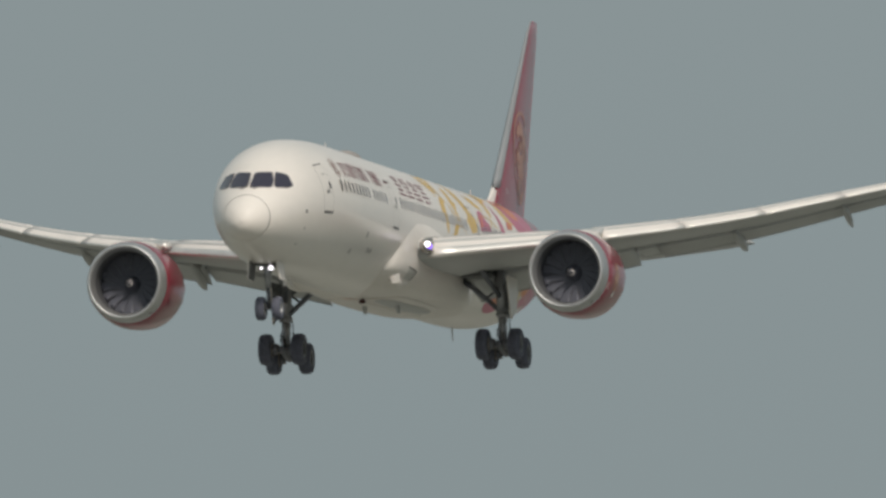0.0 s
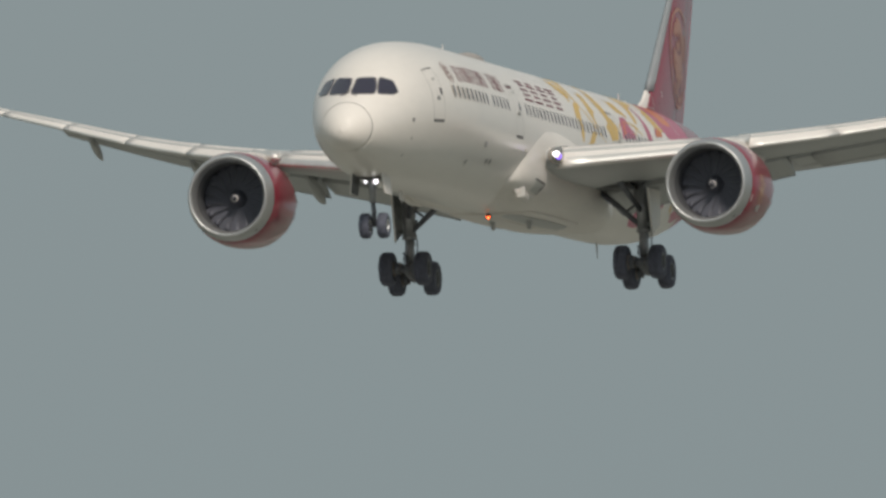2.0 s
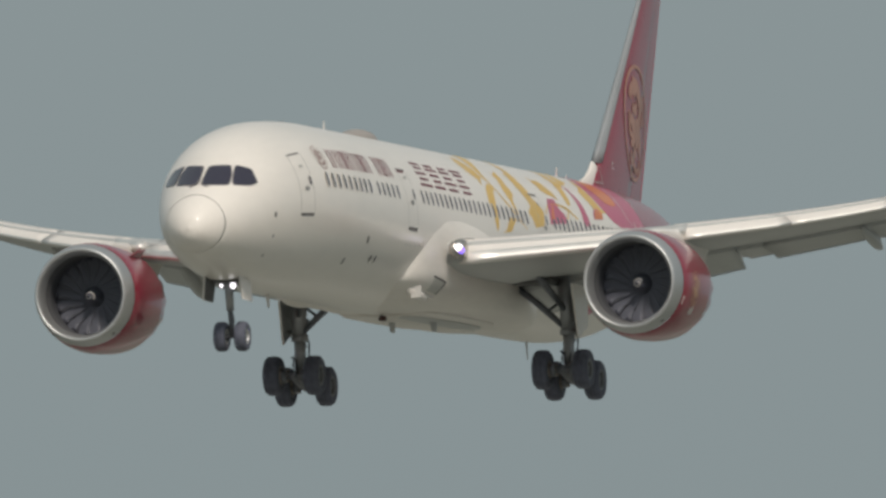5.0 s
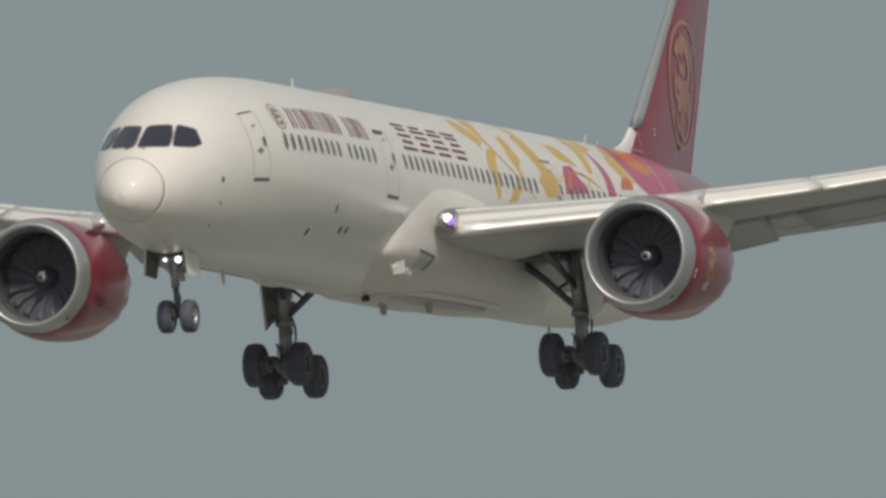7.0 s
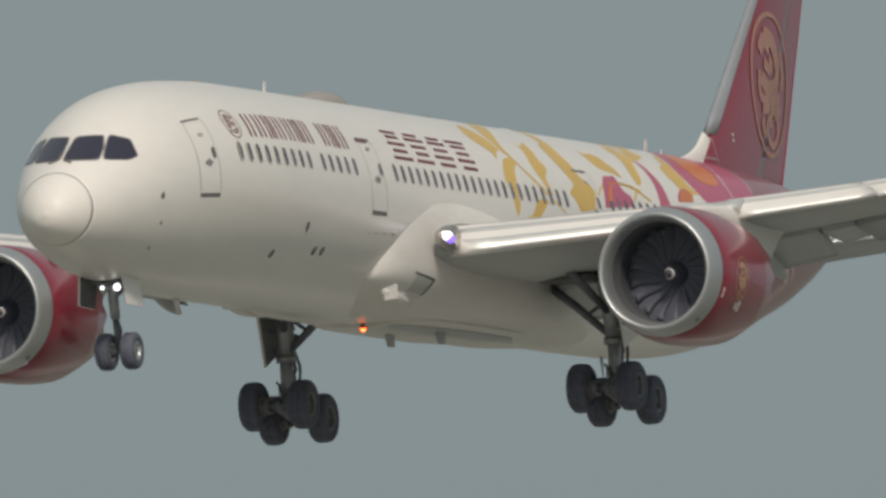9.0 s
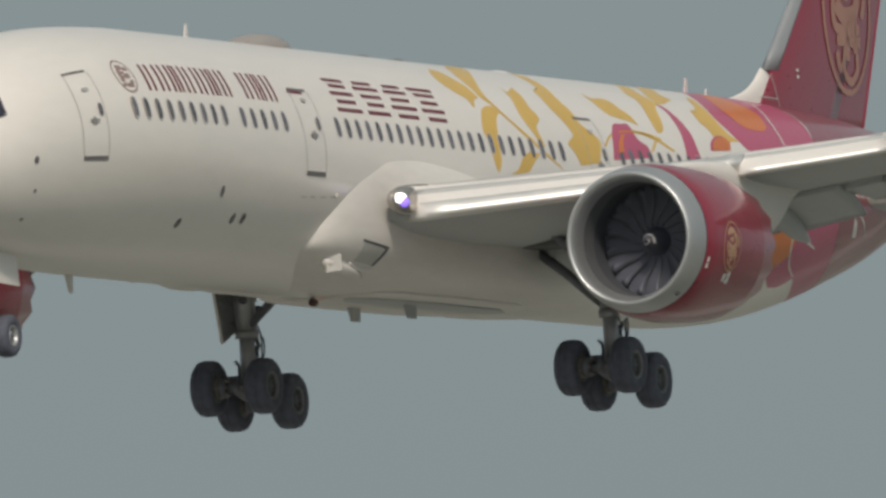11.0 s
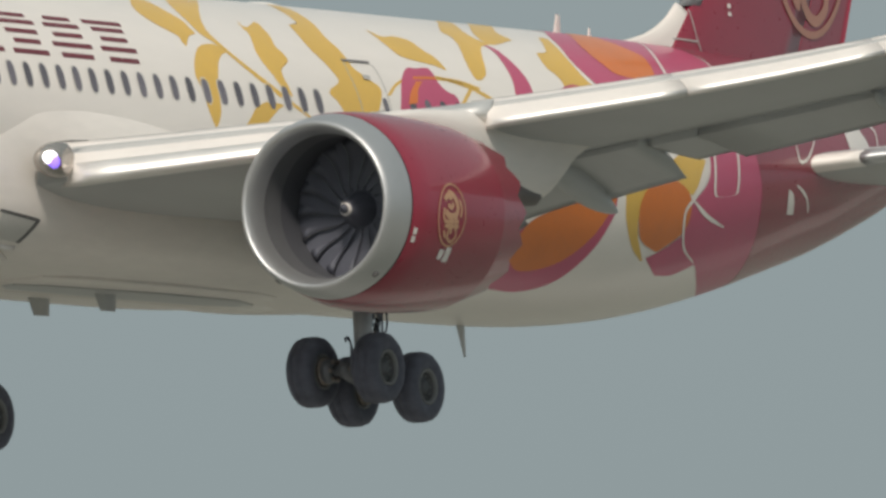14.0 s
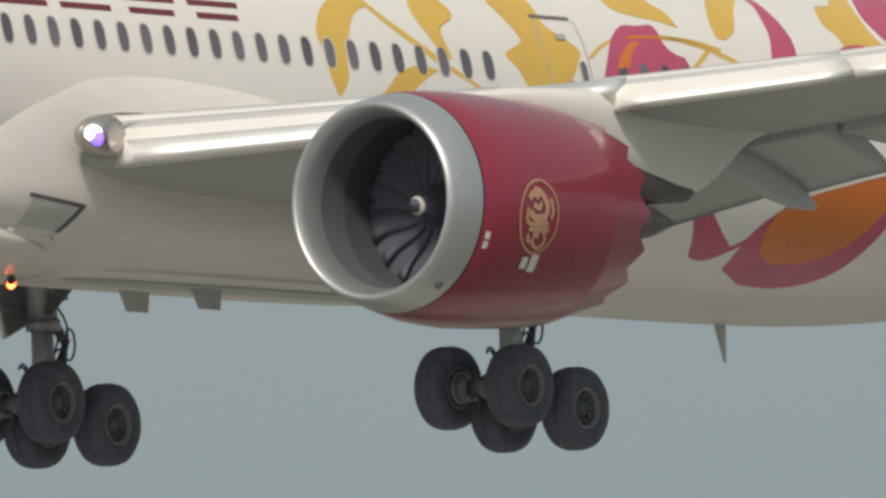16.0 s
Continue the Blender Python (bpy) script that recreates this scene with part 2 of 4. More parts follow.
def patch(points, steps=3, out=0.012, side=1):
    """A painted shape on the fuselage's skin: a closed outline of (x, degrees), filled towards its middle."""
    p = np.array(points, float)
    loop = spline(np.vstack([p, p[:1]]), 10 * len(p))[:-1]
    mid = loop.mean(axis=0)
    bm = bmesh.new()
    put = lambda x, th: bm.verts.new(skin(x, th if side > 0 else 180 - th, out))
    rows = [[put(*(mid + (q - mid) * f)) for q in loop] for f in np.linspace(1, 0, steps + 2)[:-1]]
    n = len(loop)
    for a, b in zip(rows, rows[1:]):
        for i in range(n):
            bm.faces.new((a[i], a[(i + 1) % n], b[(i + 1) % n], b[i]))
    bm.faces.new(rows[-1])
    return bm


def ribbon(spine, widths, out=0.012, across=4, n=24, side=1):
    """A painted stroke or leaf on the skin along (x, degrees), with its widths in metres."""
    s = spline(spine, n)
    s[:, 1] *= radians(1) * 2.9
    w = np.interp(np.linspace(0, 1, n), np.linspace(0, 1, len(widths)), widths)
    bm = bmesh.new()
    rows = []
    for i in range(n):
        t = s[min(i + 1, n - 1)] - s[max(i - 1, 0)]
        t /= np.linalg.norm(t) + 1e-9
        nrm = np.array([-t[1], t[0]])
        row = []
        for k in np.linspace(-0.5, 0.5, across + 1):
            x, a = s[i] + nrm * w[i] * k
            a = math.degrees(a / 2.9)
            row.append(bm.verts.new(skin(x, a if side > 0 else 180 - a, out)))
        rows.append(row)
    for a, b in zip(rows, rows[1:]):
        for i in range(across):
            bm.faces.new((a[i], a[i + 1], b[i + 1], b[i]))
    return bm


def foil(chord, thick, a0=0.0, a1=1.0, n=12):
    """Outline of a wing section from a0 to a1 of its chord: (x, z) from the leading edge, round and closed."""
    u = a0 + (a1 - a0) * (1 - np.cos(np.linspace(0, math.pi / 2, n)))
    half = 5 * thick * (0.2969 * np.sqrt(u) - 0.126 * u - 0.3516 * u ** 2 + 0.2843 * u ** 3 - 0.1036 * u ** 4)
    camber = 0.012 * np.sin(math.pi * u)
    top = [(x * chord, (c + h) * chord) for x, c, h in zip(u, camber, half)]
    low = [(x * chord, (c - h) * chord) for x, c, h in zip(u, camber, half)]
    return top[::-1] + (low[1:] if a0 == 0 else low)


# half span, leading edge x, z, chord, thickness, twist in degrees
WING = [(2.3, 21.25, -1.08, 12.7, 0.105, 3.5), (3.4, 22.0, -0.97, 11.7, 0.10, 3.2), (6.8, 24.4, -0.60, 9.4, 0.10, 2.4), (10.2, 26.8, -0.20, 7.4, 0.105, 1.6), (15.0, 30.2, 0.61, 5.9, 0.10, 0.8),
        (20.0, 33.8, 1.83, 4.4, 0.095, 0.2), (24.3, 37.2, 2.93, 2.9, 0.09, 0), (26.4, 39.6, 3.53, 1.8, 0.085, 0), (27.7, 41.6, 3.93, 0.9, 0.08, 0), (28.4, 42.9, 4.12, 0.25, 0.08, 0)]
WING_TABLE = spline(WING, 300)


def wing_at(y):
    return [float(np.interp(y, WING_TABLE[:, 0], WING_TABLE[:, k])) for k in range(1, 6)]


def wing_piece(y0, y1, a0, a1, side, n=10, shift=(0, 0), turn=0.0, hinge=None, thin=1.0, square=0.0, proud=0.0):
    """Part of the wing between two spans and two chord fractions, moved by shift (of the chord) and turned about hinge; square turns its ends normal to the leading edge, proud swells it."""
    rings = []
    for y in np.linspace(y0, y1, n):
        xl, z, c, t, tw = wing_at(y)
        pts = np.array(foil(c, t * thin, a0, a1))
        if proud:
            d = np.roll(pts, -1, axis=0) - np.roll(pts, 1, axis=0)
            d /= np.linalg.norm(d, axis=1)[:, None] + 1e-9
            pts = pts + proud * np.stack([d[:, 1], -d[:, 0]], 1)
        if turn:
            h = np.array([c * hinge[0], c * hinge[1]])
            k = radians(turn)
            pts = (pts - h) @ np.array([[math.cos(k), -math.sin(k)], [math.sin(k), math.cos(k)]]) + h
        pts += np.array(shift) * c
        k = radians(tw)
        pts = pts @ np.array([[math.cos(k), -math.sin(k)], [math.sin(k), math.cos(k)]])
        ring = []
        for p in pts:
            v = y - square * p[0]
            xv, zv = (wing_at(v)[:2] if square else (xl, z))
            ring.append(Vector((xv + p[0], side * v, zv + p[1])))
        rings.append(ring)
    return loft(rings)


airliner = new("airliner")
airliner.empty_display_size = 2
tagged(airliner, "white wide-body twin-engine airliner with crimson tail, gear down on approach", "airplane")


def under(name):
    ob = new(name)
    ob.parent = airliner
    return ob


# ------------------------------------------------------------------ ground
def build_ground():
    bm = bmesh.new()
    bmesh.ops.create_grid(bm, x_segments=40, y_segments=40, size=4800)
    g = part("ground", bm, GRASS, None)
    tagged(g, "flat dry pale sandy airfield grass reaching to the horizon", "ground", kind="structure")


def build_strip():
    g = part("pavement", block((-1500, 373, -0.05), (3500, 391, 0.02), 0.01), CONCRETE, None, smooth=False)
    tagged(g, "long pale concrete strip across the airfield", "pavement", kind="structure")


# ------------------------------------------------------------------ fuselage
def build_fuselage():
    xs = X0 + np.concatenate([np.linspace(0.88, 1.4, 7), np.linspace(1.6, 13, 36), np.linspace(14, 40, 22), np.linspace(41, 62.2, 30)])
    seam_x = X0 + 0.88
    body = loft([[skin(x, a) for a in np.linspace(-90, 270, 144, endpoint=False)] for x in xs if x >= seam_x])
    part("fuselage", body, WHITE, airliner, "white painted fuselage with gold and pink leaf art aft")
    tip = X0 + 0.87 * (np.linspace(0.02, 1, 16) ** 1.7)
    rings = [[skin(x, a) for a in np.linspace(-90, 270, 72, endpoint=False)] for x in tip]
    part("radome", loft(rings), RADOME, airliner, "white rounded nose cone with a fine seam")
    ring = [[skin(seam_x + dx, a, o) for a in np.linspace(-90, 270, 72, endpoint=False)] for dx, o in ((-0.007, -0.02), (-0.007, 0.002), (0.007, 0.002), (0.007, -0.02))]
    part("radome_seam", loft(ring, caps=False), NOSE_SEAM, airliner)


# front outline of the panes on the port half: (y, z)
PANES = {"windshield": [(-0.06, 0.31), (-0.90, 0.31), (-0.89, 0.65), (-0.75, 1.00), (-0.10, 0.97)],
         "side_window": [(-1.01, 0.32), (-1.46, 0.32), (-1.59, 0.44), (-1.35, 0.88), (-0.89, 1.01)]}


def build_cockpit():
    for name, outline in PANES.items():
        for side in (1, -1):
            p = np.array(outline)
            p[:, 0] *= side
            for grow, out, mat, nm in ((1.0, 0.012, GLASS, name), (1.10, 0.005, SEAM, name + "_frame")):
                mid = p.mean(axis=0)
                loop = []
                for i in range(len(p)):
                    a, b, c = p[i - 1], p[i], p[(i + 1) % len(p)]
                    for f in (0, 0.33, 0.67, 1):
                        q0, q1 = b + (a - b) * 0.2, b + (c - b) * 0.2
                        loop.append((1 - f) ** 2 * q0 + 2 * f * (1 - f) * b + f * f * q1)
                    for f in (0.33, 0.67):
                        loop.append(b + (c - b) * (0.2 + 0.6 * f))
                bm = bmesh.new()
                rows = [[bm.verts.new(nose_skin(*(mid + (q - mid) * grow * k), out)) for q in loop] for k in (1, 0.75, 0.5, 0.25)]
                n = len(loop)
                for r0, r1 in zip(rows, rows[1:]):
                    for i in range(n):
                        bm.faces.new((r0[i], r0[(i + 1) % n], r1[(i + 1) % n], r1[i]))
                bm.faces.new(rows[-1])
                part(nm, bm, mat, airliner)


# x, half width, top, bottom of the belly fairing
FAIR = spline([(18.9, 1.9, -1.65, -2.15), (19.1, 2.34, -1.2, -2.32), (19.6, 2.64, -0.45, -2.55), (20.4, 2.84, 0.30, -2.74), (21.6, 2.95, 0.85, -2.92), (23.0, 3.02, 1.04, -2.93), (26.0, 3.13, 0.76, -2.94), (29.0, 3.18, 0.2, -2.93), (32.0, 3.1, -0.5, -2.93),
               (34.6, 2.72, -1.1, -2.93), (36.4, 2.2, -1.7, -2.97), (38.0, 1.5, -2.3, -2.92)], 60)


def flank(x, z, side, out=0.0):
    """A point on the fairing's side."""
    w, zt, zb = [float(np.interp(x, FAIR[:, 0], FAIR[:, k])) for k in (1, 2, 3)]
    f = min(0.99, abs((z - (zt + zb) / 2) / ((zt - zb) / 2)))
    return Vector((x, side * (w * (1 - f ** 3.2) ** 0.31 + out), z))


def build_fairing():
    rings = []
    for x, w, zt, zb in FAIR:
        zm, h, e = (zt + zb) / 2, (zt - zb) / 2, 0.62
        rings.append([Vector((x, w * math.copysign(abs(math.cos(a)) ** e, math.cos(a)), zm + h * math.copysign(abs(math.sin(a)) ** e, math.sin(a)))) for a in np.linspace(0, 2 * math.pi, 56, endpoint=False)])
    part("belly_fairing", loft(rings), FAIRING, airliner, "light grey-white belly fairing between the wings")
    # closed wheel-well doors stand a little proud of the belly
    for side in (-1, 1):
        rings = []
        for x, w in ((24.2, 0.9), (24.6, 1.55), (25.6, 1.75), (29.0, 1.82), (32.6, 1.75), (33.6, 1.5), (34.0, 0.9)):
            rings.append([Vector((x, side * v, z)) for v, z in ((0.03, -2.80), (0.03, -3.015), (w * 0.6, -3.0), (w * 0.92, -2.965), (w, -2.90), (w, -2.80))])
        part("wheel_door", loft(rings), FAIRING, airliner, "closed white belly wheel door", smooth=False)
    # flat grey strip along the belly, on the port side only
    rings = [[Vector((x, y, z)) for y, z in ((a, -2.95), (a, -3.026), (b, -3.018), (b, -2.95))] for x, a, b in ((24.5, -0.70, -0.95), (25.3, -0.35, -1.2), (29.0, -0.25, -1.4), (32.4, -0.35, -1.35), (33.6, -0.6, -0.95))]
    part("belly_strip", loft(rings), WING_GREY, airliner, "flat grey strip under the port side of the belly", smooth=False)


def build_wings():
    for side in (-1, 1):
        w = part("wing", wing_piece(2.3, 28.4, 0.035, 0.74, side, n=40), WING_GREY, airliner, "light grey swept wing with slats and flaps out")
        spans = [(3.76, 8.9)] + [(a, a + 3.1) for a in np.linspace(10.2, 22.6, 5)]
        for a, b in spans:
            b -= 0.02
            part("slat", wing_piece(a, b, 0.0, 0.13, side, 8, (-0.026, 0.002), -20, (0.1, 0.0), 0.80, 0.8), WING_WHITE, w, "pale painted slat, bare metal leading edge")
            reach = 0.031 if a < 9 else 0.006
            part("leading_edge", wing_piece(a + 0.005, b - 0.005, 0.0, reach, side, 8, (-0.026, 0.002), -20, (0.1, 0.0), 0.80, 0.8, 0.018), POLISHED, w, "bare bright metal leading edge")
        part("leading_edge", wing_piece(8.93, 10.18, 0.0, 0.05, side, 5, (-0.010, 0.004), 0, None, 1.06), POLISHED, w, "bare bright metal leading edge")
        for a, b, turn, sh in ((3.3, 8.5, 14, (0.03, -0.013)), (8.6, 10.37, 20, (0.0, -0.012)), (10.45, 11.3, 9, (0.03, -0.012)), (11.34, 20.6, 14.5, (0.03, -0.012))):
            part("flap", wing_piece(a, b, 0.735, 1.0, side, 10, sh, turn, (0.74, 0.0), 1.25), WING_GREY, w, "grey trailing-edge flap lowered")
        part("aileron", wing_piece(20.7, 25.8, 0.735, 1.0, side, 8, (0.0, 0.0), 6, (0.74, 0.0)), WING_GREY, w)
        for y, tx, tz, k in ((8.9, 33.95, -1.68, 1.0), (14.5, 36.9, -0.36, 0.85), (19.0, 37.75, 0.60, 0.7)):
            xl, z, c, t, tw = wing_at(y)
            x1 = tx - 3.2 * k
            zz = z - c * 0.065
            rows = [(x1, zz + 0.12, 0.05), (x1 + 0.5 * k, zz - 0.02, 0.13 * k), (x1 + 1.3 * k, 0.75 * zz + 0.25 * tz, 0.20 * k), (x1 + 2.2 * k, 0.4 * zz + 0.6 * tz, 0.18 * k), (x1 + 2.85 * k, 0.14 * zz + 0.86 * tz, 0.10 * k), (tx, tz, 0.02)]
            rings = [[Vector((x, side * y + r * math.cos(a), zc + 1.7 * r * math.sin(a))) for a in np.linspace(0, 2 * math.pi, 16, endpoint=False)] for x, zc, r in spline(rows, 16)]
            part("flap_fairing", loft(rings), WING_GREY, w, "pointed grey flap track fairing")
        # root landing light behind a clear cover
        part("landing_light", turned([(-0.07, 0.001), (-0.06, 0.05), (-0.02, 0.105), (0.05, 0.13), (0.14, 0.135)], (21.63, side * 3.50, -0.865), caps=True, sides=20), LAMP_WHITE, w, "lit white landing light in the wing root")
        # glowing violet disc added for the colour fringe round the lamp
        part("lamp_fringe", turned([(-0.03, 0.06), (0.0, 0.11), (0.06, 0.125), (0.10, 0.10)], (21.64, side * 3.60, -0.955), caps=True, sides=20), FRINGE_VIOLET, w, "glowing violet disc for the lamp's colour fringe")
        rows = [(21.64, 0.02), (21.645, 0.30), (21.66, 0.42), (21.70, 0.60), (21.78, 0.80), (21.90, 0.94), (22.0, 1.0), (22.06, 0.97), (22.14, 0.86), (22.21, 0.68), (22.26, 0.45), (22.29, 0.05)]
        rings = [[Vector((x + 0.20 * r * math.cos(a), side * min(3.46 + 0.35 * r * math.cos(a), 3.66), -0.89 + 0.35 * r * math.sin(a))) for a in np.linspace(0, 2 * math.pi, 32, endpoint=False)] for x, r in rows]
        part("light_housing", loft(rings, caps=False), HOUSING, w, "rounded polished light housing")
        part("root_seal", tube([(22.0, side * 3.42, -0.55), (22.3, side * 3.62, -0.525), (22.6, side * 3.82, -0.515)], [0.008, 0.02, 0.008], 8), SEAM, w, "dark rubber seal above the root light")
        part("tip_light", turned([(0, 0.001), (0.03, 0.05), (0.12, 0.06), (0.25, 0.02)], (42.75, side * 28.38, 4.12), caps=True, sides=12), LAMP_WHITE, w)


def build_engine(side):
    cx = Vector((0, side * 9.73, -2.19))

    def chin(bm):
        """Fuller lower half, as the accessory bay makes it."""
        for v in bm.verts:
            if v.co.z < cx.z:
                v.co.z -= 0.10 * min(1, (cx.z - v.co.z) / 1.7) * max(0, min(1, (v.co.x - 21.62) / 0.9)) * max(0, min(1, (26.4 - v.co.x) / 1.4))
        return bm

    eng = part("engine", chin(turned([(21.58, 1.763), (21.62, 1.785), (22.2, 1.832), (22.9, 1.842), (23.7, 1.825), (24.5, 1.785), (25.1, 1.735)], cx, sides=96)), RED, airliner, "crimson turbofan nacelle with a metal inlet lip")
    # scalloped rear edge
    rings = []
    for f in (0, 0.5, 1.0, 0.98, 0.3):
        ring = []
        for i in range(96):
            a = 2 * math.pi * i / 96
            k = abs((i % 6) / 3 - 1)
            x = 25.1 + f * (0.86 + 0.34 * k)
            r = 1.735 - 0.20 * f * (0.8 + 0.2 * k) - (0.05 if f in (0.98, 0.3) else 0)
            ring.append(cx + Vector((x, r * math.cos(a), r * math.sin(a))))
        rings.append(ring)
    sharp(part("chevron_nozzle", chin(loft(rings, caps=False)), RED, eng, "crimson nozzle sleeve with saw-tooth edge"), 50)
    lip = [(21.38, 1.372), (21.25, 1.390), (21.03, 1.440), (20.90, 1.500), (20.86, 1.54), (20.88, 1.585), (20.98, 1.638), (21.24, 1.708), (21.44, 1.745), (21.54, 1.762)]
    part("inlet_lip", turned(lip, cx, sides=96), SILVER, eng, "rounded bare metal inlet lip")
    # shade deepening into the inlet is stepped into these two colours
    part("inlet_ring", turned([(21.38, 1.371), (21.6, 1.356), (21.95, 1.350)], cx, sides=72), THROAT, eng, "inlet throat, greyed for shade")
    part("inlet_duct", turned([(21.95, 1.350), (22.5, 1.362), (23.3, 1.38)], cx, sides=72), DUCT, eng, "inlet lining, darkened further for shade")
    # disc set into the fan, added so the blade gaps look less dark
    part("fan_backing", turned([(22.64, 0.3), (22.69, 0.8), (22.67, 1.38)], cx, sides=48), BLADE, eng, "grey disc added to lighten the gaps between blades")
    part("core_nozzle", turned([(25.0, 1.0), (26.0, 0.80), (26.9, 0.60), (27.5, 0.48), (27.46, 0.44), (26.5, 0.44)], cx, sides=48), SOOT, eng, "dark metal core exhaust cone")
    part("exhaust_plug", turned([(26.8, 0.40), (27.7, 0.36), (28.3, 0.25), (29.0, 0.02)], cx, sides=32), SOOT, eng)
    part("heat_shield", loft([[Vector((x, side * 9.75 + w * math.cos(a), (t + b) / 2 + (t - b) / 2 * math.sin(a))) for a in np.linspace(0, 2 * math.pi, 20, endpoint=False)] for x, w, b, t in ((25.6, 0.32, -1.7, -0.9), (27.0, 0.32, -1.90, -1.0), (28.2, 0.27, -1.92, -1.25), (29.2, 0.18, -1.84, -1.4), (29.4, 0.10, -1.74, -1.45))]), SOOT, eng, "dark heat shield under the pylon")
    # pylon
    rows = [(22.6, -0.45, 0.05, -0.52), (23.4, -0.5, 0.22, -0.34), (24.6, -0.65, 0.31, -0.20), (26.2, -0.95, 0.36, -0.14), (27.2, -1.34, 0.36, -0.10), (27.9, -1.58, 0.35, -0.08), (28.8, -1.71, 0.32, -0.05), (29.5, -1.66, 0.28, 0.02), (30.2, -1.26, 0.21, -0.1), (30.8, -0.86, 0.13, -0.2), (31.4, -0.62, 0.04, -0.3)]
    rings = []
    for x, low, w, top in spline(rows, 34):
        mid, h = (top + low) / 2, max(0.05, (top - low) / 2)
        rings.append([Vector((x, side * 9.75 + w * math.copysign(abs(math.cos(a)) ** 0.75, math.cos(a)), mid + h * math.copysign(abs(math.sin(a)) ** 0.75, math.sin(a)))) for a in np.linspace(0, 2 * math.pi, 32, endpoint=False)])
    part("pylon", loft(rings), FAIRING, eng, "white engine pylon fairing")
    # strake on the inboard shoulder of the nacelle
    a = radians(48)
    d = Vector((0, -side * math.cos(a), math.sin(a)))
    q = [cx + d * 1.82 + Vector((22.6, 0, 0)), cx + d * 1.81 + Vector((24.0, 0, 0)), cx + d * 2.22 + Vector((23.9, 0, 0)), cx + d * 2.1 + Vector((23.3, 0, 0))]
    part("strake", slab(q, 0.03, d.cross(Vector((1, 0, 0)))), RED, eng, smooth=False)
    for th in (-52, -128):
        a = radians(th)
        d = Vector((0, math.cos(a), math.sin(a)))
        at = cx + Vector((21.3, 0, 0)) + d * 1.730
        u = d.cross(Vector((1, 0, 0)))
        part("drain_hole", loft([[at + 0.07 * (math.cos(k) * Vector((1, 0, 0)) + math.sin(k) * u) + d * o for k in np.linspace(0, 2 * math.pi, 12, endpoint=False)] for o in (-0.03, 0.012)]), SEAM, eng)
    # fan: turns about its own axis
    fan = part("fan", turned([(0.75, 0.43), (0.68, 0.42), (0.30, 0.30), (0.0, 0.17), (-0.17, 0.07), (-0.24, 0.002)], (0, 0, 0), sides=32), SPINNER, airliner, "dark spinner cone with a white spiral mark")
    fan.matrix_basis = pose(22.16, side * 9.73, -2.19)
    rings = []
    for k, ang in enumerate(np.linspace(0, radians(400), 40)):
        r0 = 0.06 + 0.08 * k / 39
        w = 0.01 + 0.030 * min(1, k / 14)
        pts = []
        for r in (r0, r0 + w):
            x = float(np.interp(r, [0.002, 0.07, 0.17, 0.30, 0.42], [-0.24, -0.17, 0.0, 0.30, 0.68])) - 0.012
            pts.append(Vector((x, r * math.cos(ang), r * math.sin(ang))))
        rings.append(pts)
    part("spiral_mark", loft(rings, closed=False), WING_WHITE, fan, "white painted spiral")
    rings = []
    for r in np.linspace(0.38, 1.34, 9):
        f = (r - 0.38) / 0.98
        stag = radians(28 + 36 * f)
        sweep = 0.22 * math.sin(f * math.pi) - 0.25 * f * f
        ch = 0.50 + 0.20 * math.sin(f * math.pi) + 0.20 * f
        base = radians(16) * math.sin(f * 2.6)
        ring = []
        for u, o in ((-0.5, 0), (-0.2, 0.018), (0.2, 0.018), (0.5, 0), (0.2, -0.018), (-0.2, -0.018)):
            x = 0.66 + sweep * 0.5 + u * ch * math.cos(stag) - o * math.sin(stag)
            t = (u * ch * math.sin(stag) + o * math.cos(stag)) / r + base
            ring.append(Vector((x, r * math.cos(t), r * math.sin(t))))
        rings.append(ring)
    # metal leading edge, its colour paled for the light caught there
    edge = [[0.5 * (r[0] + r[5]) * 0.12 + r[0] * 0.88 + Vector((-0.004, 0, 0)), r[0] + Vector((-0.012, 0, 0)), 0.5 * (r[0] + r[1]) * 0.12 + r[0] * 0.88 + Vector((-0.004, 0, 0))] for r in rings]
    first = part("fan_blade", loft(rings), BLADE, fan, "wide curved grey fan blade")
    rim = part("blade_edge", loft(edge), BLADE_EDGE, first, "metal blade edge, paled for the light it catches")
    for k in range(1, 18):
        b = new("fan_blade", first.data)
        b.parent = fan
        b.matrix_basis = Matrix.Rotation(2 * math.pi * k / 18, 4, "X")
        tagged(b, "wide curved grey fan blade")
        new("blade_edge", rim.data).parent = b
    return fan


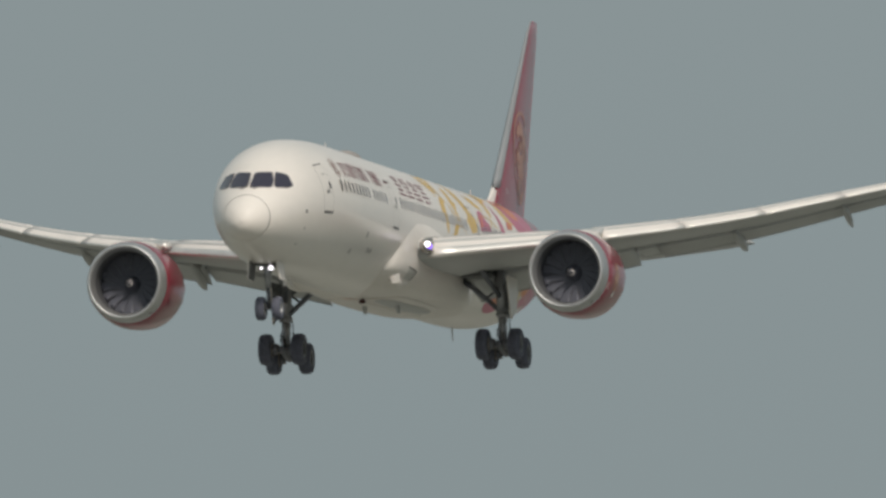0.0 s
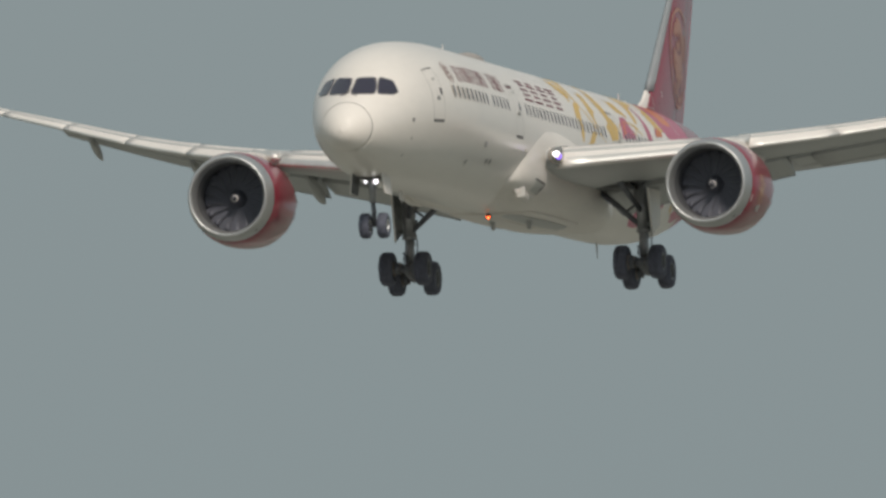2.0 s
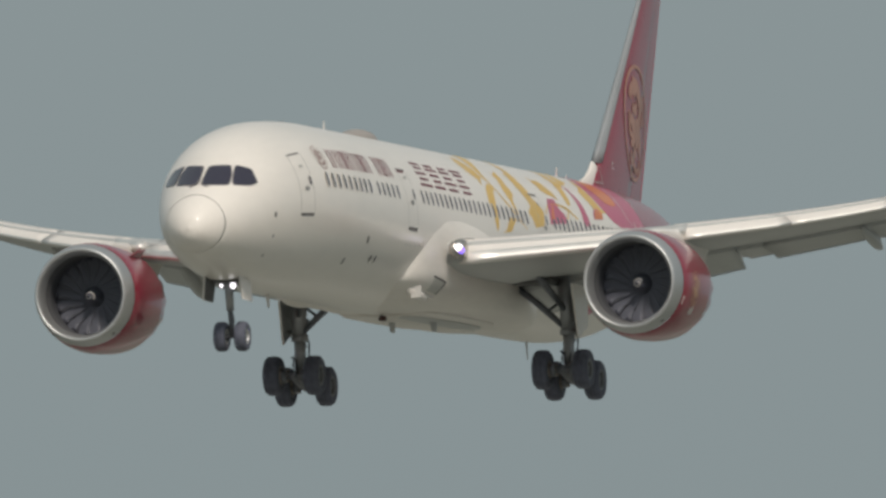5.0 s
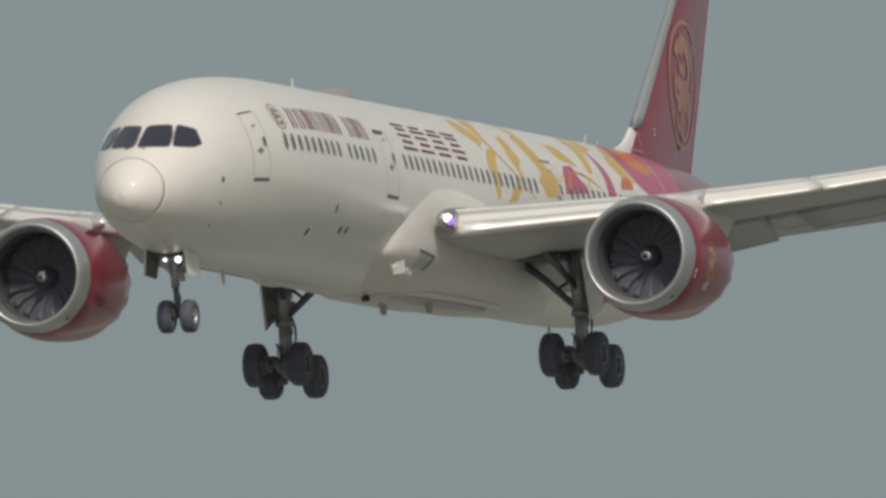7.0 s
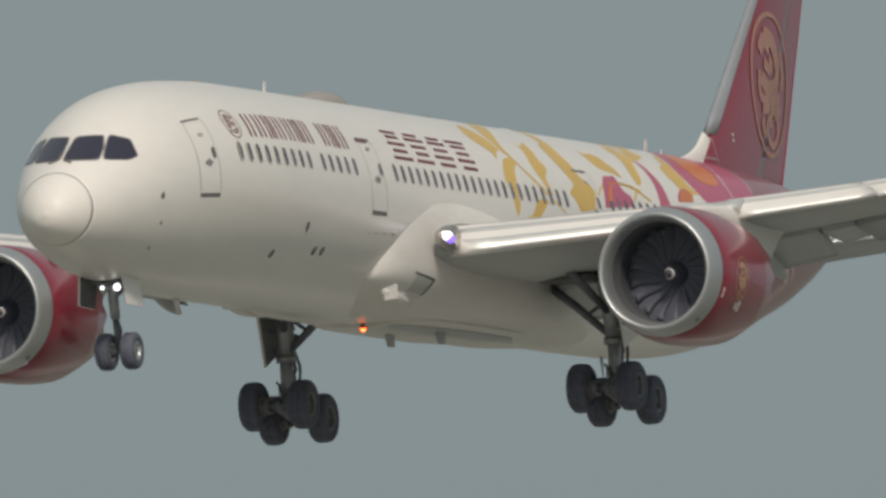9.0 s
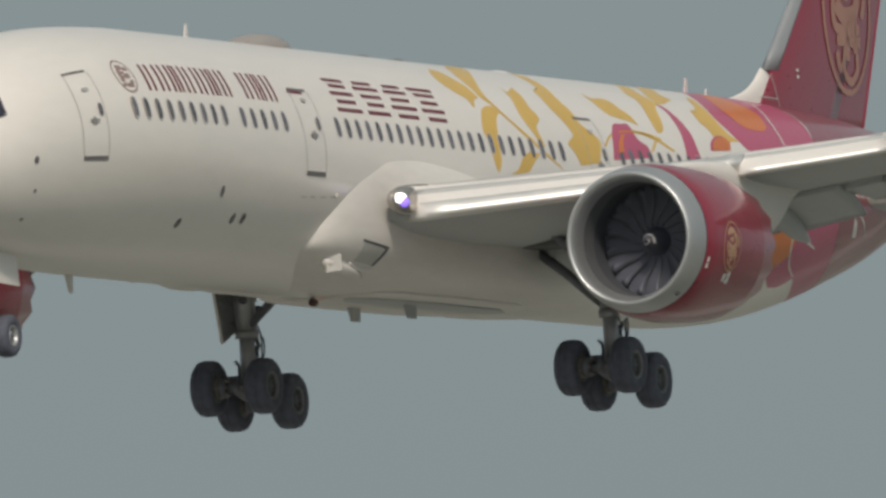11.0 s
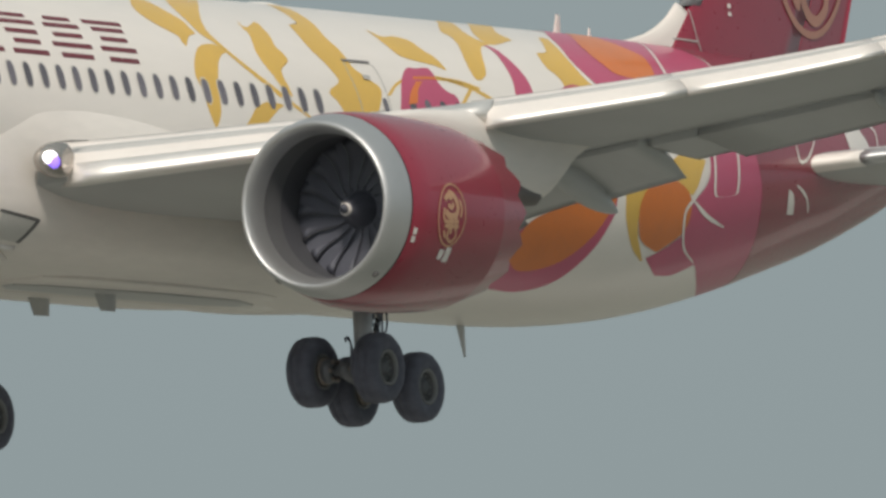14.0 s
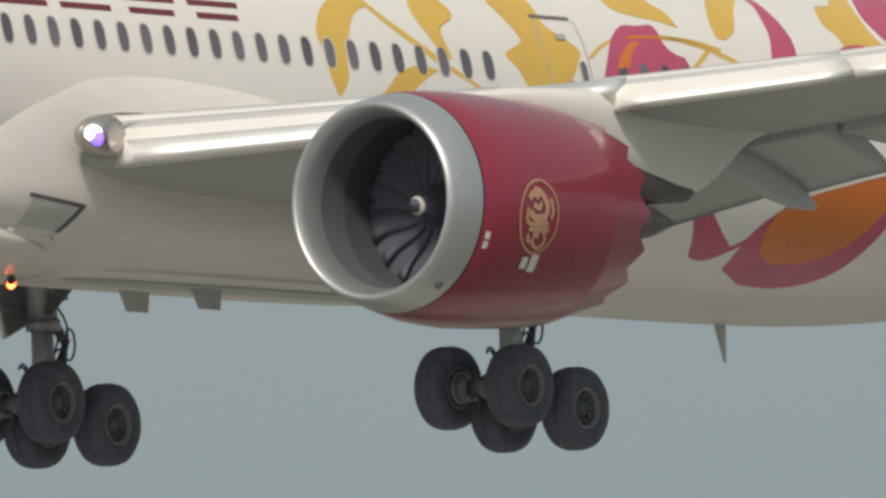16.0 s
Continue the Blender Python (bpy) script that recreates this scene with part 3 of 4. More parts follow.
def build_tail():
    fin = [(2.2, 50.9, 7.6), (3.65, 52.25, 6.85), (7.8, 56.5, 4.25), (11.3, 60.1, 2.0), (11.75, 60.75, 1.4)]

    def fin_piece(a0, a1, thin=1.0, lo=0, hi=11.75, n=16):
        rings = []
        tab = spline(fin, 80)
        for z in np.linspace(max(2.2, lo), hi, n):
            xl, c = np.interp(z, tab[:, 0], tab[:, 1]), np.interp(z, tab[:, 0], tab[:, 2])
            rings.append([Vector((xl + p[0], p[1] - 0.012 * c * math.sin(math.pi * p[0] / c), z)) for p in foil(c, 0.095 * thin, a0, a1)])
        return loft(rings)

    f = part("tail_fin", fin_piece(0.03, 0.70), RED, airliner, "tall crimson vertical tail fin with gold emblem")
    part("leading_edge", fin_piece(0.0, 0.065, 1.02, 3.78), FIN_GREY, f, "grey leading edge")
    part("rudder", fin_piece(0.705, 1.0), RED, f, "crimson rudder")
    rows = [(49.4, 2.90, 0.02), (50.3, 3.02, 0.07), (51.12, 3.22, 0.13), (51.74, 3.50, 0.16), (52.2, 3.84, 0.17)]
    rings = []
    for x, z, w in spline(rows, 22):
        rings.append([Vector((x, 0, z)), Vector((x + 0.06, -w * 0.45, z - 0.05)), Vector((x + 0.22, -w * 0.85, z - 0.2)), Vector((x + 0.6, -w * 1.15, z - 0.7)), Vector((x + 0.8, -w * 1.2, z - 1.1)), Vector((x + 0.8, w * 1.2, z - 1.1)), Vector((x + 0.6, w * 1.15, z - 0.7)), Vector((x + 0.22, w * 0.85, z - 0.2)), Vector((x + 0.06, w * 0.45, z - 0.05))])
    part("dorsal_fairing", loft(rings), WHITE, f, "white fillet at the fin's foot")
    for side in (-1, 1):
        rings = []
        for y, xl, z, c in spline([(0.6, 52.5, 0.38, 6.3), (4, 55.1, 0.82, 4.6), (8.5, 58.6, 1.45, 2.5), (9.9, 59.8, 1.68, 1.5)], 14):
            rings.append([Vector((xl + p[0], side * y, z + p[1])) for p in foil(c, 0.1, 0.03, 1.0)])
        s = part("stabiliser", loft(rings), WING_GREY, airliner, "grey horizontal tailplane with bright leading edge")
        rings = []
        for y, xl, z, c in spline([(2.9, 54.25, 0.68, 5.1), (4, 55.1, 0.82, 4.6), (8.5, 58.6, 1.45, 2.5), (9.8, 59.7, 1.66, 1.6)], 14):
            rings.append([Vector((xl + p[0], side * y, z + p[1])) for p in foil(c, 0.103, 0.0, 0.05)])
        part("leading_edge", loft(rings), SILVER, s, "bare bright metal leading edge")
        rings = []
        for y, xl, z, c in spline([(1.75, 53.35, 0.53, 5.7), (2.3, 53.78, 0.6, 5.4), (2.9, 54.25, 0.68, 5.1)], 6):
            rings.append([Vector((xl + p[0], side * y, z + p[1])) for p in foil(c, 0.104, 0.0, 0.06)])
        part("root_fairing", loft(rings), WHITE, s, "white rounded root of the leading edge")


def tyre(centre, r, w, parent, rim_r, alloy=None):
    prof = [(-w * 0.36, rim_r), (-w * 0.46, rim_r * 1.15), (-w * 0.5, r * 0.72), (-w * 0.47, r * 0.87), (-w * 0.36, r * 0.965), (-w * 0.2, r), (-w * 0.17, r), (-w * 0.16, r * 0.98), (-w * 0.14, r * 0.98), (-w * 0.13, r * 1.003),
            (w * 0.13, r * 1.003), (w * 0.14, r * 0.98), (w * 0.16, r * 0.98), (w * 0.17, r), (w * 0.2, r), (w * 0.36, r * 0.965), (w * 0.47, r * 0.87), (w * 0.5, r * 0.72), (w * 0.46, rim_r * 1.15), (w * 0.36, rim_r)]
    t = part("tyre", turned(prof, (0, 0, 0), "y", 40), RUBBER, parent, "worn black rubber tyre")
    t.matrix_basis = Matrix.Translation(centre)
    # dished hub
    prof = [(-w * 0.36, rim_r * 0.86), (-w * 0.24, rim_r * 0.80), (-w * 0.18, rim_r * 0.5), (-w * 0.30, rim_r * 0.42), (-w * 0.33, rim_r * 0.2), (-w * 0.33, 0.005)]
    prof = prof + [(-d, q) for d, q in prof[::-1]]
    m = part("wheel_rim", turned(prof, (0, 0, 0), "y", 32), alloy or RIM, parent, "grey alloy wheel rim")
    m.matrix_basis = Matrix.Translation(centre)
    # pale flange on each face
    for k in (-1, 1):
        prof = [(k * w * 0.34, rim_r * 1.02), (k * w * 0.45, rim_r * 1.06), (k * w * 0.455, rim_r * 0.98), (k * w * 0.42, rim_r * 0.88), (k * w * 0.34, rim_r * 0.85)]
        f = part("rim_flange", turned(prof, (0, 0, 0), "y", 32), alloy or RIM_EDGE, m, "pale worn rim flange")
        for i in range(10):
            q = 2 * math.pi * i / 10
            at = Vector((rim_r * 0.66 * math.cos(q), k * w * 0.2, rim_r * 0.66 * math.sin(q)))
            part("wheel_bolt", turned([(0, 0.001), (0, 0.022), (k * 0.05, 0.022), (k * 0.05, 0.001)], at, "y", 6), RIM_EDGE, m)


def build_main_gear(side):
    y = side * 4.8
    fore, aft = Vector((30.43, y, -4.63)), Vector((31.93, y, -4.94))
    mid = (fore + aft) / 2
    g = part("main_gear", tube([(30.9, y * 0.97, -1.3), (31.05, y, -2.6), (31.15, y, -3.3)], [0.25, 0.26, 0.25], 20), STEEL, airliner, "extended grey main landing gear leg")
    part("shock_strut", tube([(31.12, y, -3.25), mid + Vector((0, 0, 0.1))], [0.185, 0.185], 16), STEEL, g, "grey sliding strut")
    part("bogie_beam", tube([fore + Vector((-0.15, 0, 0.05)), fore, mid + Vector((0, 0, 0.03)), aft, aft + Vector((0.15, 0, -0.05))], [0.1, 0.17, 0.22, 0.17, 0.1], 14), DARK_STEEL, g, "dark truck beam")
    for p in (fore, aft):
        part("axle", tube([p + Vector((0, -0.8, 0)), p + Vector((0, 0.8, 0))], 0.11, 12), DARK_STEEL, g)
        for k in (-1, 1):
            tyre(p + Vector((0, 0.72 * k, 0)), 0.68, 0.55, g, 0.33)
            part("brake_pack", turned([(-0.12, 0.1), (-0.12, 0.24), (0.12, 0.24), (0.12, 0.1)], p + Vector((0, 0.36 * k, 0)), "y", 24, True), DARK_STEEL, g)
            part("brake_disc", turned([(-0.03, 0.12), (-0.03, 0.27), (0.03, 0.27), (0.03, 0.12)], p + Vector((0, 0.46 * k, 0)), "y", 24, True), BRAKE, g, "worn pale brake disc")
            for i in range(6):
                q = 2 * math.pi * i / 6
                part("brake_piston", tube([p + Vector((0.19 * math.cos(q), 0.20 * k, 0.19 * math.sin(q))), p + Vector((0.19 * math.cos(q), 0.30 * k, 0.19 * math.sin(q)))], 0.045, 8), BRAKE, g)
    # collars and clamps up the leg
    for za, zb, r in ((-3.42, -3.22, 0.29), (-2.55, -2.42, 0.28), (-3.95, -3.85, 0.2), (-2.05, -1.9, 0.28)):
        part("leg_collar", tube([(31.15 + (za + 3.3) * -0.05, y, za), (31.15 + (zb + 3.3) * -0.05, y, zb)], r, 20), STEEL, g, "grey collar round the leg")
    # wiring boxes, clips and loops of hose on the leg's aft side
    for dx, dy, z0, z1 in ((0.30, 0.12, -3.3, -2.95), (0.28, -0.16, -2.9, -2.62), (0.34, 0.0, -2.5, -2.25)):
        part("junction_box", block((31.1 + dx - 0.1, y + dy - 0.1, z0), (31.1 + dx + 0.12, y + dy + 0.1, z1), 0.02), DARK_STEEL, g, smooth=False)
    for k, (bx, bz) in enumerate(((31.62, -3.62), (31.5, -3.95), (30.62, -4.28), (30.78, -4.22))):
        pts = [(bx + 0.02 * k + 0.15 * math.cos(q), y + 0.12 * (k - 1.5), bz + 0.26 * math.sin(q)) for q in np.linspace(-1.9, 2.2, 14)]
        part("hydraulic_hose", tube(pts, 0.02, 6), RUBBER, g, "looped black hose")
    part("side_brace", tube([(31.05, y - side * 0.1, -3.15), (30.95, side * 3.75, -2.3), (30.8, side * 2.75, -1.5)], [0.10, 0.12, 0.12], 12), DARK_STEEL, g, "folding side brace")
    part("drag_brace", tube([(31.05, y, -2.65), (29.9, y - side * 0.35, -1.9), (28.9, y - side * 0.6, -1.3)], [0.10, 0.12, 0.12], 12), DARK_STEEL, g, "diagonal drag brace")
    for k, dz in ((-1, 0), (1, 0)):
        part("torque_link", slab([(31.3, y + 0.1 * k, -3.15), (31.3, y + 0.04 * k, -3.25), (31.75, y + 0.03 * k, -3.62), (31.75, y + 0.09 * k, -3.58)], 0.06, (0.5, 0, 0.7)), DARK_STEEL, g, smooth=False)
    part("torque_link", tube([(31.75, y, -3.6), (31.45, y, -4.2)], 0.06, 8), DARK_STEEL, g)
    for k in range(3):
        pts = spline([(31.25, y + 0.12 * (k - 1), -2.9), (31.52 + 0.05 * k, y + 0.2 * (k - 1), -3.3), (31.45, y + 0.25 * (k - 1), -3.8), (31.3, y + 0.3 * (k - 1), -4.25)], 14)
        part("hydraulic_hose", tube(pts, 0.022, 6), RUBBER, g, "thin black hose")
    part("leg_door", slab([(29.95, y + side * 0.44, -1.7), (32.2, y + side * 0.44, -1.7), (31.85, y + side * 0.47, -3.15), (31.3, y + side * 0.47, -3.3), (30.7, y + side * 0.47, -3.55)], 0.06, (0, 1, 0)), FAIRING, g, "white gear leg door", smooth=False)
    # shade on the door's inner face, given as a darker plate
    part("shaded_door_face", slab([(29.99, y + side * 0.40, -1.7), (32.16, y + side * 0.40, -1.7), (31.82, y + side * 0.43, -3.12), (31.28, y + side * 0.43, -3.27), (30.73, y + side * 0.43, -3.5)], 0.03, (0, 1, 0)), DOOR_SHADE, g, "inner face of the leg door, darkened for shade", smooth=False)
    for z in (-2.1, -2.6, -3.05):
        part("door_rib", block((30.45, y + side * 0.36 - 0.03, z - 0.04), (31.8, y + side * 0.36 + 0.03, z + 0.04), 0.01), DOOR_SHADE, g, smooth=False)
    part("lock_link", tube([(31.1, y - side * 0.15, -2.2), (31.0, y - side * 0.75, -2.62), (30.95, y - side * 1.15, -2.15)], 0.06, 8), DARK_STEEL, g)
    part("door_link", tube([(31.1, y, -3.0), (31.3, y + side * 0.42, -3.1)], 0.035, 8), DARK_STEEL, g)
    part("retraction_actuator", tube([(31.2, y, -2.3), (31.9, y - side * 0.5, -1.9), (32.3, y - side * 0.9, -1.7)], [0.07, 0.09, 0.06], 10), DARK_STEEL, g)


def build_nose_gear():
    ax = Vector((5.42, 0, -4.62))
    g = part("nose_gear", tube([(4.95, 0, -2.3), (5.12, 0, -3.3), (5.22, 0, -3.75)], [0.15, 0.14, 0.13], 16), STEEL, airliner, "extended nose landing gear leg with two wheels")
    part("shock_strut", tube([(5.2, 0, -3.7), ax], [0.085, 0.085], 12), RIM, g, "bright sliding strut")
    part("axle", tube([ax + Vector((0, -0.5, 0)), ax + Vector((0, 0.5, 0))], 0.07, 10), DARK_STEEL, g)
    for k in (-1, 1):
        tyre(ax + Vector((0, 0.36 * k, 0)), 0.505, 0.40, g, 0.24, SILVER)
        part("taxi_light", turned([(0, 0.001), (0.01, 0.065 - 0.02 * k), (0.08, 0.08 - 0.02 * k), (0.16, 0.05)], (4.78, 0.21 * k, -2.93), caps=True, sides=16), LAMP_WHITE, g, "lit white nose gear light")
        part("gear_door", slab([(4.15, 0.60 * k, -2.62), (5.5, 0.60 * k, -2.66), (5.45, 0.70 * k, -3.46), (4.3, 0.70 * k, -3.42)], 0.05, (0, 1, 0.1)), FAIRING, g, "white nose gear door", smooth=False)
        # darker plate carries the shade of the door's inner side
        part("shaded_door_face", slab([(4.17, 0.565 * k, -2.62), (5.48, 0.565 * k, -2.66), (5.43, 0.665 * k, -3.45), (4.32, 0.665 * k, -3.41)], 0.02, (0, 1, 0.1)), BAY_AND_SHADE, g, "inner face of the gear door, darkened for shade", smooth=False)
    part("drag_brace", tube([(5.1, 0, -3.2), (6.6, 0, -2.6)], 0.08, 10), DARK_STEEL, g)
    part("torque_link", tube([(5.3, 0, -3.7), (5.62, 0, -4.05), (5.45, 0, -4.4)], 0.04, 8), DARK_STEEL, g)
    part("light_bar", block((4.85, -0.3, -3.0), (5.0, 0.3, -2.86), 0.02), STEEL, g, smooth=False)


build_ground()
build_strip()
build_fuselage()
build_cockpit()
build_fairing()
build_wings()
FANS = [build_engine(s) for s in (-1, 1)]
build_tail()
for s in (-1, 1):
    build_main_gear(s)
build_nose_gear()


# ------------------------------------------------------------------ painted leaves and petals
def band(a, b, out, n=18, across=5, side=1):
    """A painted shape on the skin between two edges of (x, degrees)."""
    a, b = spline(a, n), spline(b, n)
    bm = bmesh.new()
    rows = []
    for p, q in zip(a, b):
        rows.append([bm.verts.new(skin(x, th if side > 0 else 180 - th, out)) for x, th in (p + (q - p) * f for f in np.linspace(0, 1, across + 1))])
    for r, s in zip(rows, rows[1:]):
        for i in range(across):
            bm.faces.new((r[i], r[i + 1], s[i + 1], s[i]))
    return bm


def leaf(a, b):
    part("painted_leaf", band(a, b, 0.006, 30), GOLD, airliner, "golden yellow painted leaf")


def pink(a, b):
    part("painted_petal", band(a, b, 0.008, 24), PINK, airliner, "magenta pink painted petal")


def orange(a, b):
    part("painted_petal", band(a, b, 0.012, 24), ORANGE, airliner, "orange painted petal")


def build_leaves():
    leaf([(28.78, 64.6), (29.21, 62.6), (29.35, 55.7), (29.58, 49.6), (29.61, 44.3), (29.63, 41.6), (29.29, 39.9), (28.91, 34.5)], [(28.6, 62.5), (28.17, 55.3), (28.16, 49.4), (28.36, 44.8), (28.66, 41.4), (28.85, 39.2), (28.84, 36.4), (28.89, 34.4)])
    leaf([(31.81, 81.4), (32.45, 81.4), (31.47, 66.0), (30.71, 55.5), (30.23, 45.3), (30.33, 38.0), (30.65, 31.3), (31.09, 25.6), (31.59, 20.3), (32.09, 15.2), (33.06, 7.1)], [(30.67, 73.0), (30.01, 61.6), (29.82, 54.3), (29.78, 48.3), (29.82, 42.1), (30.15, 37.1), (30.5, 30.6), (30.93, 24.5), (31.43, 19.0), (31.97, 14.0), (33.01, 6.6)])
    leaf([(30.33, 33.4), (30.13, 36.6), (29.66, 36.3), (29.26, 33.6), (28.87, 27.4), (28.69, 21.3), (28.78, 16.3), (28.84, 9.8), (28.96, 4.5), (29.07, 1.9)], [(30.32, 32.9), (30.12, 31.9), (29.85, 28.6), (29.63, 23.6), (29.46, 18.2), (29.37, 13.6), (29.35, 9.2), (29.3, 6.5), (29.2, 3.7), (29.09, 1.8)])
    leaf([(31.9, 52.0), (32.0, 48.5), (32.65, 53.1), (32.68, 49.3), (32.65, 44.3), (32.52, 38.7), (32.66, 35.2), (32.63, 31.5), (32.3, 29.5), (32.15, 25.3), (32.2, 20.7), (32.25, 16.7)], [(31.88, 51.6), (31.82, 47.2), (31.85, 44.4), (31.61, 36.7), (31.57, 32.9), (31.6, 29.9), (31.68, 27.1), (31.77, 24.8), (31.84, 22.2), (31.93, 19.8), (32.02, 17.8), (32.21, 16.5)])
    leaf([(31.79, 12.9), (31.28, 13.8), (30.74, 10.9), (30.44, 6.6), (30.22, 3.7), (29.88, 2.2)], [(31.78, 12.3), (31.59, 11.0), (31.39, 9.0), (31.14, 6.2), (30.85, 3.5), (29.9, 1.8)])
    leaf([(35.29, 81.4), (35.41, 73.8), (35.22, 63.8), (35.1, 55.3), (34.94, 46.9), (35.05, 41.3), (35.1, 36.3), (35.13, 31.8), (35.54, 27.0), (35.84, 23.5), (35.74, 19.4), (35.4, 11.8)], [(35.29, 81.4), (34.72, 69.5), (34.43, 55.5), (33.99, 53.5), (33.89, 47.3), (33.87, 39.9), (34.05, 33.9), (34.26, 27.5), (34.26, 24.3), (33.74, 20.0), (33.97, 16.1), (34.22, 9.4)])
    leaf([(37.1, 55.3), (37.4, 51.3), (37.96, 52.3), (38.4, 50.2), (38.56, 45.1), (38.82, 40.9), (38.92, 35.0)], [(37.08, 55.0), (37.13, 50.4), (37.21, 45.4), (37.37, 40.6), (37.83, 38.3), (38.46, 36.9), (38.89, 34.8)])
    leaf([(36.0, 20.7), (36.52, 26.2), (37.24, 30.1), (38.12, 30.9), (39.07, 30.8), (39.9, 28.0)], [(36.15, 20.8), (36.56, 25.3), (37.2, 28.8), (38.06, 29.6), (38.97, 29.2), (39.79, 26.7)])
    leaf([(39.6, 27.4), (39.03, 20.5)], [(39.45, 27.5), (38.87, 20.3)])
    leaf([(38.29, 31.6), (38.93, 30.6), (39.57, 28.2), (40.06, 25.1), (40.44, 22.3)], [(38.21, 30.5), (38.82, 29.1), (39.46, 26.7), (39.94, 23.7), (40.3, 21.4)])
    leaf([(41.92, 81.4), (42.17, 77.9), (41.47, 63.5), (41.5, 55.6), (41.82, 53.7), (41.35, 51.5), (41.06, 48.1), (40.8, 43.0), (40.61, 38.1), (40.42, 34.3), (40.13, 31.7)], [(41.92, 81.4), (40.48, 62.3), (40.47, 56.5), (40.36, 51.4), (40.2, 47.1), (40.04, 42.7), (39.93, 38.7), (39.89, 36.0), (39.88, 33.9), (39.88, 32.0), (40.05, 31.4)])
    leaf([(43.12, 81.4), (44.02, 81.4), (43.02, 66.3), (43.04, 58.8)], [(43.13, 81.4), (41.74, 61.4), (41.82, 53.3), (42.95, 58.2)])
    leaf([(44.58, 64.7), (44.82, 64.1), (44.67, 58.1), (44.5, 50.7), (44.44, 44.6), (44.47, 39.2), (44.6, 35.0), (45.0, 31.5)], [(44.46, 63.2), (44.11, 56.1), (43.71, 49.7), (43.39, 50.3), (43.21, 41.8), (43.37, 38.2), (43.43, 34.4), (43.4, 29.7)])
    leaf([(45, -7), (45.2, -18.6), (45.8, -30), (46.5, -37)], [(46, -5), (45.7, -14), (45.9, -25.3), (46.6, -37)])
    leaf([(46.7, 0.6), (47.2, 5.7), (47.8, 7.4), (48.4, 4.5)], [(47.9, -10), (48.1, -6.7), (48.3, -1), (48.5, 4)])
    leaf([(45.3, 18), (45.7, 14), (46.2, 10)], [(44.9, 14), (45.6, 9), (46.2, 8)])
    pink([(36.32, 13.9), (36.57, 21.5), (36.86, 28.5), (37.3, 33.9), (37.71, 34.3), (38.17, 35.1), (38.27, 31.9)], [(38.85, 17.2), (38.75, 23.1), (38.55, 24.3), (38.41, 25.6), (38.32, 27.1), (38.27, 29.1), (38.26, 31.6)])
    pink([(41.49, 52.3), (41.75, 50.2), (41.88, 44.7), (41.98, 38.5), (42.01, 32.5), (41.92, 24.5), (41.92, 18.6)], [(41.45, 51.7), (41.57, 48.3), (41.51, 42.1), (41.43, 34.9), (41.29, 29.2), (41.14, 23.6), (40.99, 17.6)])
    pink([(42.96, 28.6), (43.32, 31.8), (43.74, 33.7), (44.08, 33.2), (44.33, 30.6)], [(42.75, 24.5), (43.03, 24.6), (43.38, 25.0), (43.71, 25.3), (44.07, 25.7)])
    orange([(36.73, 17.7), (37.0, 23.2), (37.38, 28.0)], [(37.12, 18.7), (37.32, 24.2), (37.66, 28.4)])
    orange([(37.36, 30.2), (37.6, 30.5), (37.9, 30.8), (38.24, 31.0)], [(37.30, 28.8), (37.6, 29.2), (37.9, 29.5), (38.24, 29.7)])
    orange([(46.93, 80.9), (47.82, 80.5), (47.66, 70.2), (47.9, 60.8), (48.08, 55.8), (47.94, 48.5), (47.69, 42.4), (47.3, 39.7)], [(46.97, 81.0), (45.99, 63.6), (45.72, 54.4), (45.76, 47.8), (45.96, 41.7), (46.52, 39.8), (46.92, 39.4), (47.23, 39.5)])
    orange([(43.12, 28.6), (43.4, 31.3), (43.75, 32.8), (44.05, 32.7), (44.3, 30.5)], [(42.91, 24.7), (43.1, 24.9), (43.39, 25.2), (43.73, 25.6), (44.08, 26.0)])
    pink([(40.7, -47.6), (40.9, -32.8), (41.6, -22.8), (43.1, -14), (44.7, -8)], [(41.5, -54.4), (42.6, -54.7), (43.6, -48.3), (44.3, -33), (44.7, -17.7)])
    pink([(39.12, -27.8), (39.41, -36.8), (39.55, -42.6), (39.78, -44.4), (40.16, -43.9), (40.89, -36.6)], [(39.58, -25.85), (39.9, -30.5), (40.24, -35), (40.4, -36.8), (40.53, -37.9), (40.91, -34.2)])
    pink([(46.7, -36), (47.4, -30.7), (48.2, -22.8)], [(47.6, -45), (48.4, -45.6), (49.2, -41)])
    orange([(41.28, -37), (41.25, -29), (41.7, -21), (43.1, -14), (44.68, -9)], [(41.35, -39.5), (42.0, -44), (43.1, -40), (44.0, -28.5), (44.66, -12)])
    orange([(46.3, -2.0), (45.75, -10), (45.72, -18), (46.1, -27.6), (46.95, -33)], [(46.6, -1.0), (47.6, -7), (47.95, -15), (47.85, -25), (47.1, -32.5)])


AFT_EDGE = [(46.0, 96), (45.95, 81.5), (45.2, 67.4), (44.82, 57.3), (44.55, 47.1), (44.66, 39.2), (44.92, 32.9), (45.4, 26), (46.8, 20), (48.4, 15), (48.7, 5.6), (48.6, -4.6), (48.0, -12.3), (47.6, -16.6), (48.1, -31.4), (49.1, -41), (49.9, -52), (51.5, -75)]
CRIMSON_EDGE = [(51.2, 96), (51.0, 82), (50.9, 63), (50.9, 49), (50.6, 37), (50.6, 20), (50.9, 5), (51.2, -10), (51.4, -25), (51.8, -45), (52.6, -75)]


